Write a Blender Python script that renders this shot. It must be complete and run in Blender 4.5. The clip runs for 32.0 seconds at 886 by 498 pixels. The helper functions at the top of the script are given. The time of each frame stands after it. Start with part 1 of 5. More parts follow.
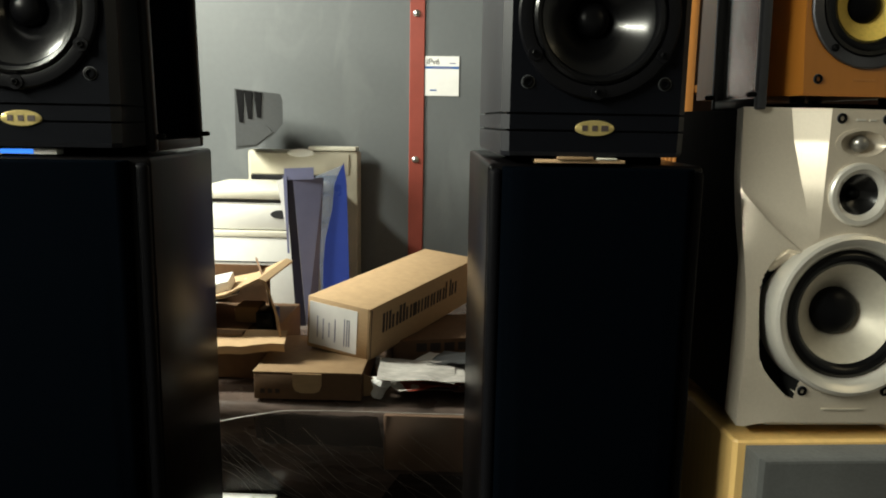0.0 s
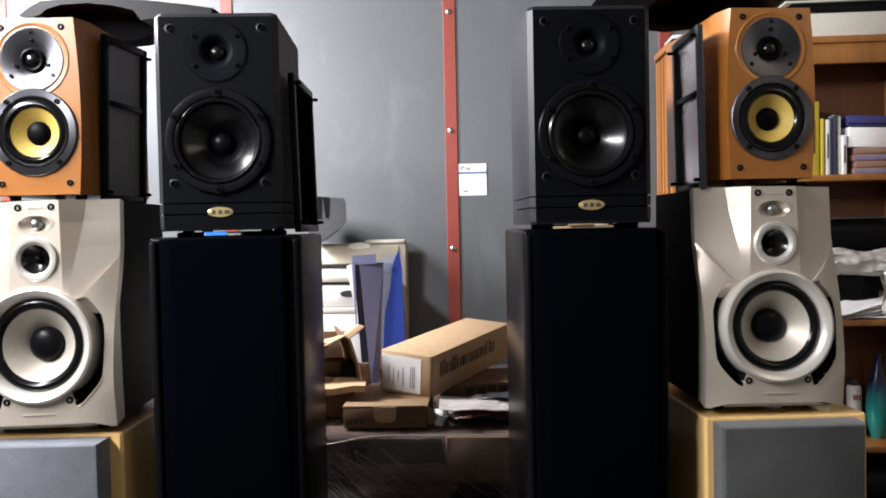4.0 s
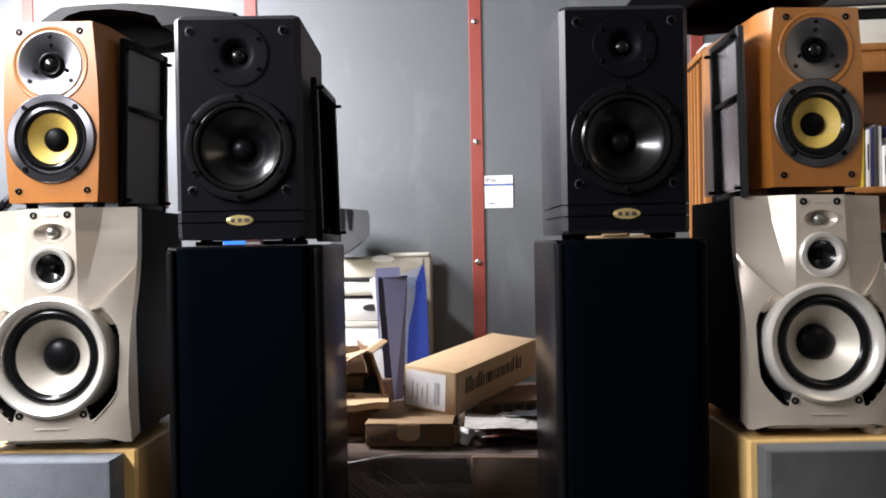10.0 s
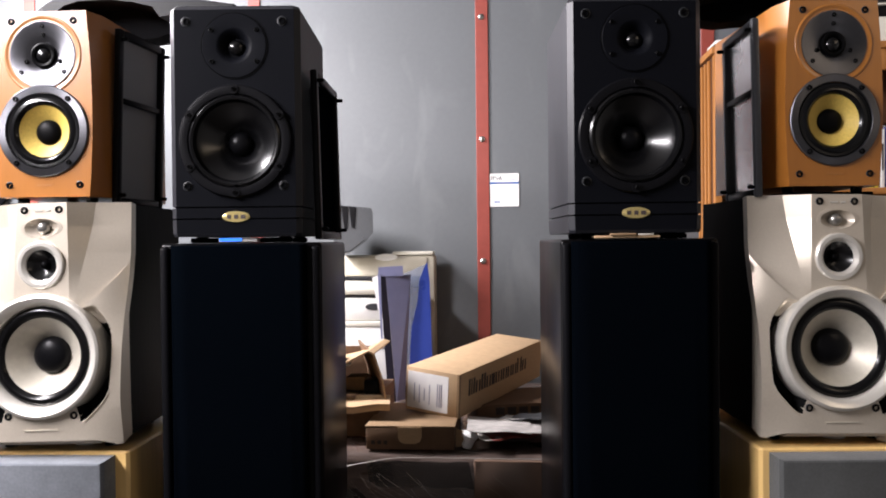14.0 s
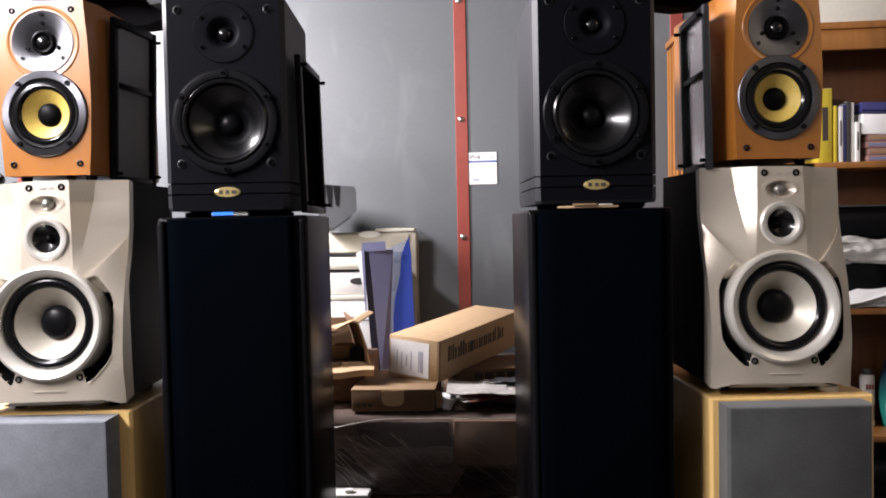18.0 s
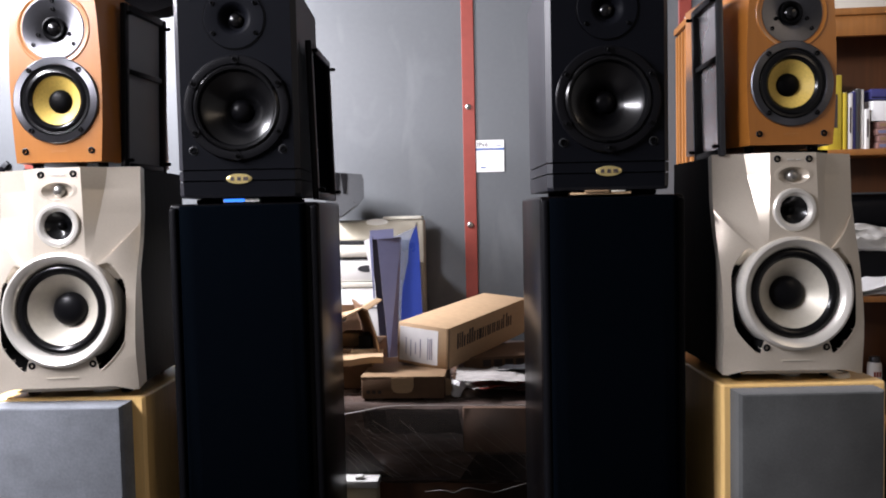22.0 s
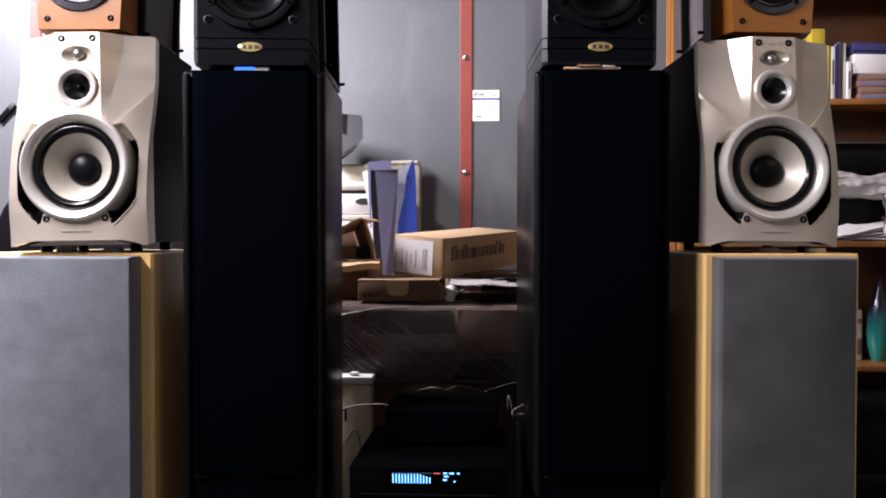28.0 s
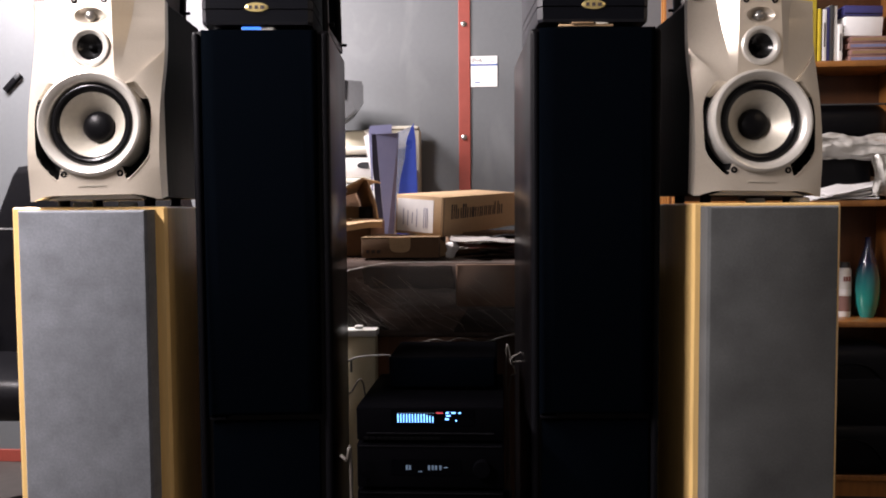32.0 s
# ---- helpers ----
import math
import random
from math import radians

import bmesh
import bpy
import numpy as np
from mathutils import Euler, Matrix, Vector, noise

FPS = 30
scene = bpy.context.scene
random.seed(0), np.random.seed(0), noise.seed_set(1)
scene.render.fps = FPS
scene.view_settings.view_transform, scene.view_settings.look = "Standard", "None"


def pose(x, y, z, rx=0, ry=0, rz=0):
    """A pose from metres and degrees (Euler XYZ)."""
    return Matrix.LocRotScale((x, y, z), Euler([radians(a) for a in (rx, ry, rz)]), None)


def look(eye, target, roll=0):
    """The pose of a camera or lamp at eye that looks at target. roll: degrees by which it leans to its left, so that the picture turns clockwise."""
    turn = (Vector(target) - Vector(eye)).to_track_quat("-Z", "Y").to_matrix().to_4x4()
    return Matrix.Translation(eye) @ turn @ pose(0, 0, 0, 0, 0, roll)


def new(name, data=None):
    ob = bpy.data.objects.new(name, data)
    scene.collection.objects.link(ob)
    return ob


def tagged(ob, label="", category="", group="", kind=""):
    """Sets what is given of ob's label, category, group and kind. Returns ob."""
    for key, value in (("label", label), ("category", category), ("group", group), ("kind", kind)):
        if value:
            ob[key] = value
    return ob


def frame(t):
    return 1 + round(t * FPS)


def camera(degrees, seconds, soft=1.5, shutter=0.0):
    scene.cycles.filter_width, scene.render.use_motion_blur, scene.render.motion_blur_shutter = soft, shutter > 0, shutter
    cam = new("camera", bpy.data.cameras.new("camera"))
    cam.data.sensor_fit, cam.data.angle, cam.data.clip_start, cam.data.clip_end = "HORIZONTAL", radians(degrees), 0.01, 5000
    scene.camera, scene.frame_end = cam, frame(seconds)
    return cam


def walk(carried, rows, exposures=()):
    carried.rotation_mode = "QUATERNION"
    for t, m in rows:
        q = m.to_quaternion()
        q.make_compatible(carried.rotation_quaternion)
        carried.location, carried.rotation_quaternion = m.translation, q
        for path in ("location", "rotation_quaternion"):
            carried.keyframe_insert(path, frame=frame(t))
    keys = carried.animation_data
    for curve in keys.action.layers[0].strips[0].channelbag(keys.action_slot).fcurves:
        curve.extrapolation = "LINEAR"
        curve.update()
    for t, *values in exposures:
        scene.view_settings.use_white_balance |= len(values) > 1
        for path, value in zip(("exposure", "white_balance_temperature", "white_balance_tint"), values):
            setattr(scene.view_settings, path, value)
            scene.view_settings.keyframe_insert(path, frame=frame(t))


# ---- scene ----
# Camera: seconds, eye, yaw, pitch, roll
cam = camera(60.29, 32.0, soft=1.9)
ROWS = [
    (0.0, 0.1876, -2.3003, 1.1319, 2.35, -9.65, 0.96),
    (0.5, 0.1663, -2.3661, 1.1292, 0.46, -9.03, 2.71),
    (1.0, 0.1457, -2.4577, 1.1380, 1.76, -6.24, 2.44),
    (1.5, 0.1305, -2.5176, 1.1406, 1.46, -7.26, 2.57),
    (2.0, 0.1623, -2.5842, 1.1434, 3.07, -7.19, 2.52),
    (2.5, 0.2029, -2.6571, 1.1345, 5.31, -6.29, 0.81),
    (3.0, 0.1975, -2.7330, 1.1263, 5.33, -5.16, 0.01),
    (3.5, 0.1637, -2.7571, 1.1057, 3.63, -3.12, -1.23),
    (5.5, 0.1370, -2.7365, 1.0856, 4.55, -0.38, -0.90),
    (6.0, 0.1361, -2.7339, 1.0867, 4.73, 0.21, -0.70),
    (6.5, 0.1324, -2.7311, 1.0865, 4.92, -0.02, -0.84),
    (7.0, 0.1338, -2.7276, 1.0905, 5.18, 0.29, -0.84),
    (7.5, 0.1345, -2.7256, 1.0886, 5.02, 0.12, -0.89),
    (8.0, 0.1334, -2.7233, 1.0865, 4.93, 0.04, -0.88),
    (8.5, 0.1367, -2.7178, 1.0854, 4.74, -0.11, -1.02),
    (9.0, 0.1401, -2.7083, 1.0821, 4.61, -0.36, -1.20),
    (9.5, 0.1415, -2.7032, 1.0834, 4.97, -0.43, -1.50),
    (10.0, 0.1374, -2.6982, 1.0830, 5.43, -0.52, -1.02),
    (10.5, 0.1354, -2.6928, 1.0828, 4.90, -0.51, -0.99),
    (11.0, 0.1372, -2.6845, 1.0816, 5.11, -0.65, -1.40),
    (11.5, 0.1394, -2.6764, 1.0792, 5.32, -0.79, -1.62),
    (12.0, 0.1410, -2.6681, 1.0792, 5.59, -0.89, -1.84),
    (12.5, 0.1398, -2.6625, 1.0815, 5.86, -1.01, -1.70),
    (13.0, 0.1356, -2.6581, 1.0798, 6.03, -0.88, -0.50),
    (13.5, 0.1373, -2.6577, 1.0823, 5.99, -0.58, -0.23),
    (14.0, 0.1398, -2.6566, 1.0825, 5.90, -0.60, -0.60),
    (14.5, 0.1434, -2.6559, 1.0812, 5.82, -0.68, -0.89),
    (16.5, 0.1669, -2.7612, 1.0583, 5.80, -2.41, -0.70),
    (17.0, 0.1653, -2.7606, 1.0575, 5.27, -2.31, -0.94),
    (17.5, 0.1611, -2.7618, 1.0597, 5.03, -2.16, -1.03),
    (18.0, 0.1661, -2.7603, 1.0636, 4.86, -1.96, -1.20),
    (18.5, 0.1622, -2.7576, 1.0663, 5.37, -1.90, -1.22),
    (19.0, 0.1620, -2.7568, 1.0649, 5.45, -2.04, -1.30),
    (19.5, 0.1589, -2.7585, 1.0640, 5.47, -1.95, -1.48),
    (20.0, 0.1555, -2.7581, 1.0654, 5.31, -1.91, -1.51),
    (20.5, 0.1540, -2.7558, 1.0668, 5.10, -1.81, -1.58),
    (21.0, 0.1525, -2.7556, 1.0706, 5.13, -1.57, -1.62),
    (21.5, 0.1520, -2.7573, 1.0714, 5.05, -1.64, -1.64),
    (22.0, 0.1502, -2.7607, 1.0601, 5.09, -2.79, -1.22),
    (22.5, 0.1503, -2.7675, 1.0497, 5.64, -4.28, -1.32),
    (23.0, 0.1499, -2.7752, 1.0345, 5.58, -7.34, -1.30),
    (23.5, 0.1526, -2.7923, 1.0138, 5.13, -8.09, -1.35),
    (24.0, 0.1538, -2.8248, 0.9716, 4.76, -7.90, -1.07),
    (24.5, 0.1585, -2.8489, 0.9342, 5.45, -8.76, -1.68),
    (26.5, 0.1636, -2.7988, 0.9149, 4.70, -7.85, 0.04),
    (27.0, 0.1548, -2.7142, 0.8092, 3.99, -4.90, -0.55),
    (27.5, 0.1308, -2.7518, 0.7949, 3.97, 0.25, -0.27),
    (28.0, 0.1424, -2.8403, 0.7792, 4.42, -1.08, 0.08),
    (28.5, 0.1497, -2.8926, 0.7708, 4.67, -0.68, -0.41),
    (29.0, 0.1503, -2.9188, 0.7548, 4.72, -1.73, 0.19),
    (29.5, 0.1470, -2.9120, 0.7481, 3.88, -2.18, -0.73),
    (30.0, 0.1459, -2.9115, 0.7509, 3.86, -1.55, -0.47),
    (30.5, 0.1458, -2.9085, 0.7474, 3.95, -1.67, -0.22),
    (31.0, 0.1428, -2.9102, 0.7384, 4.23, -2.43, -0.09),
    (31.5, 0.1436, -2.9095, 0.7338, 4.40, -2.94, -0.02),
    (32.0, 0.1447, -2.9085, 0.7328, 4.37, -2.85, -0.37),
]
walk(cam, [(t, pose(x, y, z, 0, 0, yaw) @ pose(0, 0, 0, 90 + pitch) @ pose(0, 0, 0, 0, 0, roll))
           for t, x, y, z, yaw, pitch, roll in ROWS],
     exposures=[(0.0, -0.3, 7500, -6), (1.2, -0.16, 7100, 5), (2.5, 0.02, 6550, 13), (3.5, 0.1, 6500, 12), (5.5, 0.1, 6400, 10), (8.0, 0.1, 6400, 10), (12.0, 0.11, 6500, 13), (16.8, 0.12, 6700, 16), (19.5, 0.11, 6500, 12), (21.5, 0.11, 6450, 11), (22.5, 0.0, 6200, 19), (24.5, 0.04, 6300, 19), (26.8, 0.12, 6850, 20), (28.0, 0.05, 6450, 22), (29.0, 0.17, 6800, 17), (32.0, 0.2, 6950, 19)])

# Light: two tubes inferred high on the left, out of view, and the room's warm ceiling lamp
world = bpy.data.worlds.new("world")
scene.world = world
world.use_nodes = True
world.node_tree.nodes["Background"].inputs[0].default_value = (0.8, 0.85, 1.0, 1)
world.node_tree.nodes["Background"].inputs[1].default_value = 0.005


def area_lamp(name, m, sx, sy, watts, colour):
    data = bpy.data.lights.new(name, "AREA")
    data.shape, data.size, data.size_y, data.energy, data.color = "RECTANGLE", sx, sy, watts, colour
    ob = new(name, data)
    ob.matrix_world = m
    return ob


area_lamp("tube_light", look((-1.8, -0.78, 2.2), (-0.9, -0.66, 0.9)), 0.2, 0.95, 136, (0.968, 0.958, 0.99))
area_lamp("tube_light", pose(-1.43, -2.32, 2.0) @ pose(0, 0, 0, 0, -52, 0), 0.16, 1.6, 124, (0.968, 0.958, 0.99))
area_lamp("room_light", look((2.1, -2.3, 2.4), (0.6, -1.2, 0.6)), 1.2, 1.2, 9, (1.0, 0.82, 0.6))


# Materials
def mat(name, colour, rough=0.5, metal=0.0, var=0.12, scale=30.0, bump=0.05, coat=0.0, stretch=(1, 1, 1), big=3.0, bigvar=0.1, spec=0.5):
    """A surface with variation at two scales: fine grain and broad wear."""
    m = bpy.data.materials.new(name)
    m.use_nodes = True
    nt = m.node_tree
    b = nt.nodes["Principled BSDF"]
    tc = nt.nodes.new("ShaderNodeTexCoord")
    mp = nt.nodes.new("ShaderNodeMapping")
    mp.inputs["Scale"].default_value = stretch
    nt.links.new(tc.outputs["Object"], mp.inputs[0])
    fine, broad = nt.nodes.new("ShaderNodeTexNoise"), nt.nodes.new("ShaderNodeTexNoise")
    for n, s in ((fine, scale), (broad, big)):
        n.inputs["Scale"].default_value, n.inputs["Detail"].default_value = s, 5
        nt.links.new(mp.outputs[0], n.inputs["Vector"])
    mix1, mix2 = nt.nodes.new("ShaderNodeMixRGB"), nt.nodes.new("ShaderNodeMixRGB")
    dark = [c * (1 - 2 * var) for c in colour]
    light = [min(1, c * (1 + 1.5 * var)) for c in colour]
    mix1.inputs[1].default_value, mix1.inputs[2].default_value = (*dark, 1), (*light, 1)
    nt.links.new(fine.outputs["Fac"], mix1.inputs[0])
    mix2.blend_type = "MULTIPLY"
    ramp = nt.nodes.new("ShaderNodeMapRange")
    ramp.inputs["To Min"].default_value, ramp.inputs["To Max"].default_value = 1 - 1.5 * bigvar, 1 + bigvar
    nt.links.new(broad.outputs["Fac"], ramp.inputs["Value"])
    mix2.inputs[0].default_value = 1
    nt.links.new(mix1.outputs[0], mix2.inputs[1])
    nt.links.new(ramp.outputs[0], mix2.inputs[2])
    nt.links.new(mix2.outputs[0], b.inputs["Base Color"])
    rr = nt.nodes.new("ShaderNodeMapRange")
    rr.inputs["To Min"].default_value, rr.inputs["To Max"].default_value = max(0.02, rough - 0.08), min(1, rough + 0.08)
    nt.links.new(broad.outputs["Fac"], rr.inputs["Value"])
    nt.links.new(rr.outputs[0], b.inputs["Roughness"])
    b.inputs["Metallic"].default_value = metal
    b.inputs["Coat Weight"].default_value, b.inputs["Coat Roughness"].default_value = coat, 0.22
    b.inputs["Specular IOR Level"].default_value = spec
    if bump:
        bp = nt.nodes.new("ShaderNodeBump")
        bp.inputs["Strength"].default_value, bp.inputs["Distance"].default_value = bump, 0.002
        nt.links.new(fine.outputs["Fac"], bp.inputs["Height"])
        nt.links.new(bp.outputs[0], b.inputs["Normal"])
    return m


def glow(name, colour, strength):
    m = bpy.data.materials.new(name)
    m.use_nodes = True
    b = m.node_tree.nodes["Principled BSDF"]
    b.inputs["Base Color"].default_value = (*[c * 0.3 for c in colour], 1)
    b.inputs["Emission Color"].default_value = (*colour, 1)
    b.inputs["Emission Strength"].default_value = strength
    return m


WALL = mat("grey_wall_paint", (0.125, 0.134, 0.141), 0.42, 0, 0.04, 60, 0.04, big=1.6, bigvar=0.12)
# pale scuffs and rubbed marks on the wall
nt = WALL.node_tree
scuff, fade, rub = nt.nodes.new("ShaderNodeTexNoise"), nt.nodes.new("ShaderNodeMapRange"), nt.nodes.new("ShaderNodeMixRGB")
stretched = nt.nodes.new("ShaderNodeMapping")
stretched.inputs["Scale"].default_value = (2.2, 1, 0.8)
nt.links.new(nt.nodes["Texture Coordinate"].outputs["Object"], stretched.inputs[0])
nt.links.new(stretched.outputs[0], scuff.inputs["Vector"])
scuff.inputs["Scale"].default_value, scuff.inputs["Detail"].default_value, scuff.inputs["Distortion"].default_value = 3.5, 9, 0.6
fade.inputs["From Min"].default_value, fade.inputs["From Max"].default_value, fade.inputs["To Max"].default_value = 0.56, 0.72, 0.35
nt.links.new(scuff.outputs["Fac"], fade.inputs["Value"])
nt.links.new(fade.outputs[0], rub.inputs[0])
base = nt.nodes["Principled BSDF"].inputs["Base Color"]
nt.links.new(base.links[0].from_socket, rub.inputs[1])
rub.inputs[2].default_value = (0.21, 0.22, 0.225, 1)
nt.links.new(rub.outputs[0], base)
RED = mat("red_strip_paint", (0.27, 0.05, 0.035), 0.5, 0, 0.1, 40, 0.08)
STEEL = mat("screw_steel", (0.7, 0.7, 0.68), 0.3, 1.0, 0.05)
SHELL_PAINT = mat("unseen_shell_paint", (0.17, 0.165, 0.155), 0.8, 0, 0.03, 30, 0.05)
FLOOR = mat("worn_floor", (0.045, 0.04, 0.037), 0.55, 0, 0.2, 25, 0.1, big=1.5, bigvar=0.25)
BLACK_VINYL = mat("black_ash_vinyl", (0.0025, 0.0022, 0.0025), 0.3, 0, 0.2, 140, 0.05, stretch=(1, 1, 0.08), spec=0.2)
# lifted, bluish colour paints the wall's sheen on the cabinet sides
ASH_SIDE = mat("black_ash_with_sheen", (0.010, 0.0105, 0.0145), 0.5, 0, 0.2, 140, 0.04, stretch=(1, 1, 0.08), spec=0.4)
BLACK_SATIN = mat("black_satin_paint", (0.004, 0.004, 0.005), 0.45, 0, 0.15, 220, 0.08, spec=0.14)
BLACK_PLASTIC = mat("black_moulded_plastic", (0.004, 0.004, 0.005), 0.33, 0, 0.15, 150, 0.05, spec=0.25)
BLACK_RUBBER = mat("black_rubber", (0.002, 0.002, 0.0023), 0.42, 0, 0.1, 80, 0.04, spec=0.15)
BLACK_CONE = mat("black_polymer_cone", (0.0025, 0.0025, 0.003), 0.23, 0, 0.1, 60, 0.02, spec=0.5)
GLOSSY_RUBBER = mat("glossy_rubber_surround", (0.003, 0.003, 0.0035), 0.22, 0, 0.1, 80, 0.03, spec=0.3)
BLACK_CLOTH = mat("black_grille_cloth", (0.0009, 0.0015, 0.0025), 0.9, 0, 0.3, 900, 0.3, bigvar=0.2, spec=0.01)
GREY_CLOTH = mat("grey_grille_cloth", (0.168, 0.182, 0.204), 0.9, 0, 0.13, 200, 0.25, big=22, bigvar=0.3, spec=0.2)
# smudges are stains; the darker base stands for weaker light at right
DIM_STAINED_CLOTH = mat("dim_stained_grille_cloth", (0.066, 0.069, 0.068), 0.9, 0, 0.13, 200, 0.25, big=7, bigvar=0.7, spec=0.2)
for cloth in (GREY_CLOTH, DIM_STAINED_CLOTH):
    cloth.node_tree.nodes["Principled BSDF"].inputs["Sheen Weight"].default_value = 0.3
BAFFLE = mat("black_textured_baffle", (0.0042, 0.0046, 0.0064), 0.5, 0, 0.25, 260, 0.08, spec=0.12)
POD_BLACK = mat("dull_black_moulding", (0.003, 0.003, 0.0035), 0.6, 0, 0.2, 90, 0.05, spec=0.05)
POD_SHELL = mat("smooth_black_moulding", (0.004, 0.0042, 0.005), 0.45, 0, 0.2, 90, 0.04, spec=0.14)
# cardboard darkened for box faces and insides that lie in shade
SHADED_BOARD = mat("shaded_brown_cardboard", (0.17, 0.094, 0.05), 0.85, 0, 0.12, 60, 0.1)
YELLOW_CREAM = mat("yellow_cream_plastic", (0.62, 0.55, 0.38), 0.45, 0, 0.05, 60, 0.04)
BEECH = mat("beech_veneer", (0.87, 0.57, 0.22), 0.32, 0, 0.09, 14, 0.05, stretch=(9, 9, 0.6), bigvar=0.1, coat=0.2)
CHERRY = mat("cherry_veneer", (0.345, 0.126, 0.02), 0.33, 0, 0.045, 14, 0.02, stretch=(9, 9, 0.7), bigvar=0.08, coat=0.6)
PINE = mat("stained_pine", (0.39, 0.155, 0.036), 0.4, 0, 0.2, 9, 0.06, stretch=(7, 7, 0.5), bigvar=0.2, coat=0.1)
# pine darkened for the bookcase's shaded inside; also the stack's dark base
PINE_DARK = mat("dark_and_shaded_pine", (0.085, 0.03, 0.009), 0.5, 0, 0.2, 9, 0.06, stretch=(7, 7, 0.5), bigvar=0.2)
SILVER = mat("silver_paint", (0.63, 0.56, 0.465), 0.33, 0.5, 0.04, 300, 0.05, bigvar=0.03)
SILVER_RING = mat("silver_ring", (0.7, 0.67, 0.61), 0.32, 0.5, 0.03, 200, 0.02)
CREAM_CONE = mat("pearl_paper_cone", (0.56, 0.52, 0.44), 0.5, 0.4, 0.08, 90, 0.1)
YELLOW_CONE = mat("yellow_woven_cone", (0.62, 0.44, 0.10), 0.5, 0, 0.15, 260, 0.2)
DOME_GREY = mat("grey_metal_dome", (0.3, 0.29, 0.27), 0.34, 0.8, 0.04, 200, 0.02)
MESH_LIT = mat("lightened_grille_mesh", (0.85, 0.86, 0.88), 0.27, 0.85, 0.08, 600, 0.05)
MESH_DARK = mat("dark_grille_mesh", (0.26, 0.26, 0.265), 0.8, 0, 0.12, 600, 0.3)
BRUSHED = mat("radially_brushed_metal", (0.105, 0.105, 0.115), 0.34, 0.9, 0.06, 150, 0.03)
radial = BRUSHED.node_tree.nodes.new("ShaderNodeTangent")
radial.direction_type, radial.axis = "RADIAL", "Y"
BRUSHED.node_tree.links.new(radial.outputs[0], BRUSHED.node_tree.nodes["Principled BSDF"].inputs["Tangent"])
BRUSHED.node_tree.nodes["Principled BSDF"].inputs["Anisotropic"].default_value = 0.75
GREY_METAL = mat("brushed_grey_plate", (0.055, 0.056, 0.062), 0.36, 0.5, 0.06, 150, 0.04)
CHARCOAL = mat("charcoal_vinyl", (0.0055, 0.0055, 0.0065), 0.45, 0, 0.2, 120, 0.15, stretch=(1, 1, 0.1), spec=0.12)
GOLD = mat("gold_badge", (0.75, 0.6, 0.25), 0.3, 0.7, 0.05)
CARD = mat("brown_cardboard", (0.55, 0.37, 0.21), 0.8, 0, 0.08, 60, 0.1, stretch=(1, 1, 4), bigvar=0.1)
# darker copy of the cardboard, shade put into its colour
CARD_DARK = mat("dark_and_shaded_cardboard", (0.3, 0.19, 0.1), 0.8, 0, 0.1, 60, 0.1)
PAPER = mat("white_paper", (0.86, 0.85, 0.84), 0.7, 0, 0.04, 40, 0.05)
NEWSPRINT = mat("printed_paper", (0.52, 0.49, 0.46), 0.65, 0, 0.28, 55, 0.06, stretch=(1, 5, 1), bigvar=0.3, big=14)
INK = mat("printed_ink", (0.05, 0.035, 0.03), 0.7, 0, 0.1)
BLUE_INK = mat("blue_ink", (0.03, 0.12, 0.38), 0.6)
CREAM_PLASTIC = mat("cream_plastic", (0.68, 0.65, 0.56), 0.45, 0, 0.04, 60, 0.04)
DUSTY = mat("dusty_cream_plastic", (0.5, 0.46, 0.37), 0.5, 0, 0.12, 18, 0.05, big=6, bigvar=0.3)
WHITE_PLASTIC = mat("white_plastic", (0.76, 0.75, 0.72), 0.4, 0, 0.03, 60, 0.03)
BLUE_PLASTIC = mat("blue_plastic_sheet", (0.03, 0.06, 0.32), 0.3, 0, 0.08, 30, 0.03)
LILAC_PLASTIC = mat("frosted_blue_sheet", (0.19, 0.2, 0.335), 0.3, 0, 0.08, 30, 0.03)
PALE_BLUE = mat("clear_blue_sheet", (0.36, 0.42, 0.55), 0.25, 0, 0.08, 30, 0.03)
PALE_BLUE.node_tree.nodes["Principled BSDF"].inputs["Alpha"].default_value = 0.4
GREY_PLASTIC = mat("dark_grey_plastic", (0.045, 0.048, 0.052), 0.45, 0, 0.1, 100, 0.05)
FILM = mat("wrapped_black_film", (0.125, 0.09, 0.076), 0.27, 0, 0.35, 9, 0.45, stretch=(2, 2, 9), coat=0.5)
# black that paints the shadow inside the speaker ports
PORT_SHADE = mat("port_shadow_black", (0.005, 0.005, 0.005), 0.6, 0, 0.15, 60, 0.05, spec=0.2)
HIFI_BLACK = mat("black_hifi_finish", (0.0015, 0.0015, 0.002), 0.4, 0, 0.2, 150, 0.05, spec=0.07)
FILM_BROWN = mat("brown_under_film", (0.2, 0.125, 0.088), 0.3, 0, 0.3, 9, 0.2, coat=0.4)
# see-through sheets: pale one paints reflected haze, dark one lowers the tone
FILM_HAZE = mat("painted_film_haze", (0.13, 0.108, 0.1), 0.28, 0, 0.35, 12, 0.3, stretch=(3, 1, 9), coat=0.5)
FILM_DARK = mat("dark_film_sheet", (0.02, 0.015, 0.014), 0.22, 0, 0.3, 12, 0.2, coat=0.6)
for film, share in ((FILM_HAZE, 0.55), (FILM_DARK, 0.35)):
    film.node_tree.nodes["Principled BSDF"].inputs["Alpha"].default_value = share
FILM_STREAK = mat("film_crease_glint", (0.36, 0.32, 0.29), 0.3, 0, 0.2, 30, 0.1)
LEATHER = mat("black_leather", (0.004, 0.004, 0.005), 0.36, 0, 0.2, 90, 0.4, spec=0.3)
CABLE = mat("pale_cable", (0.08, 0.07, 0.06), 0.5)
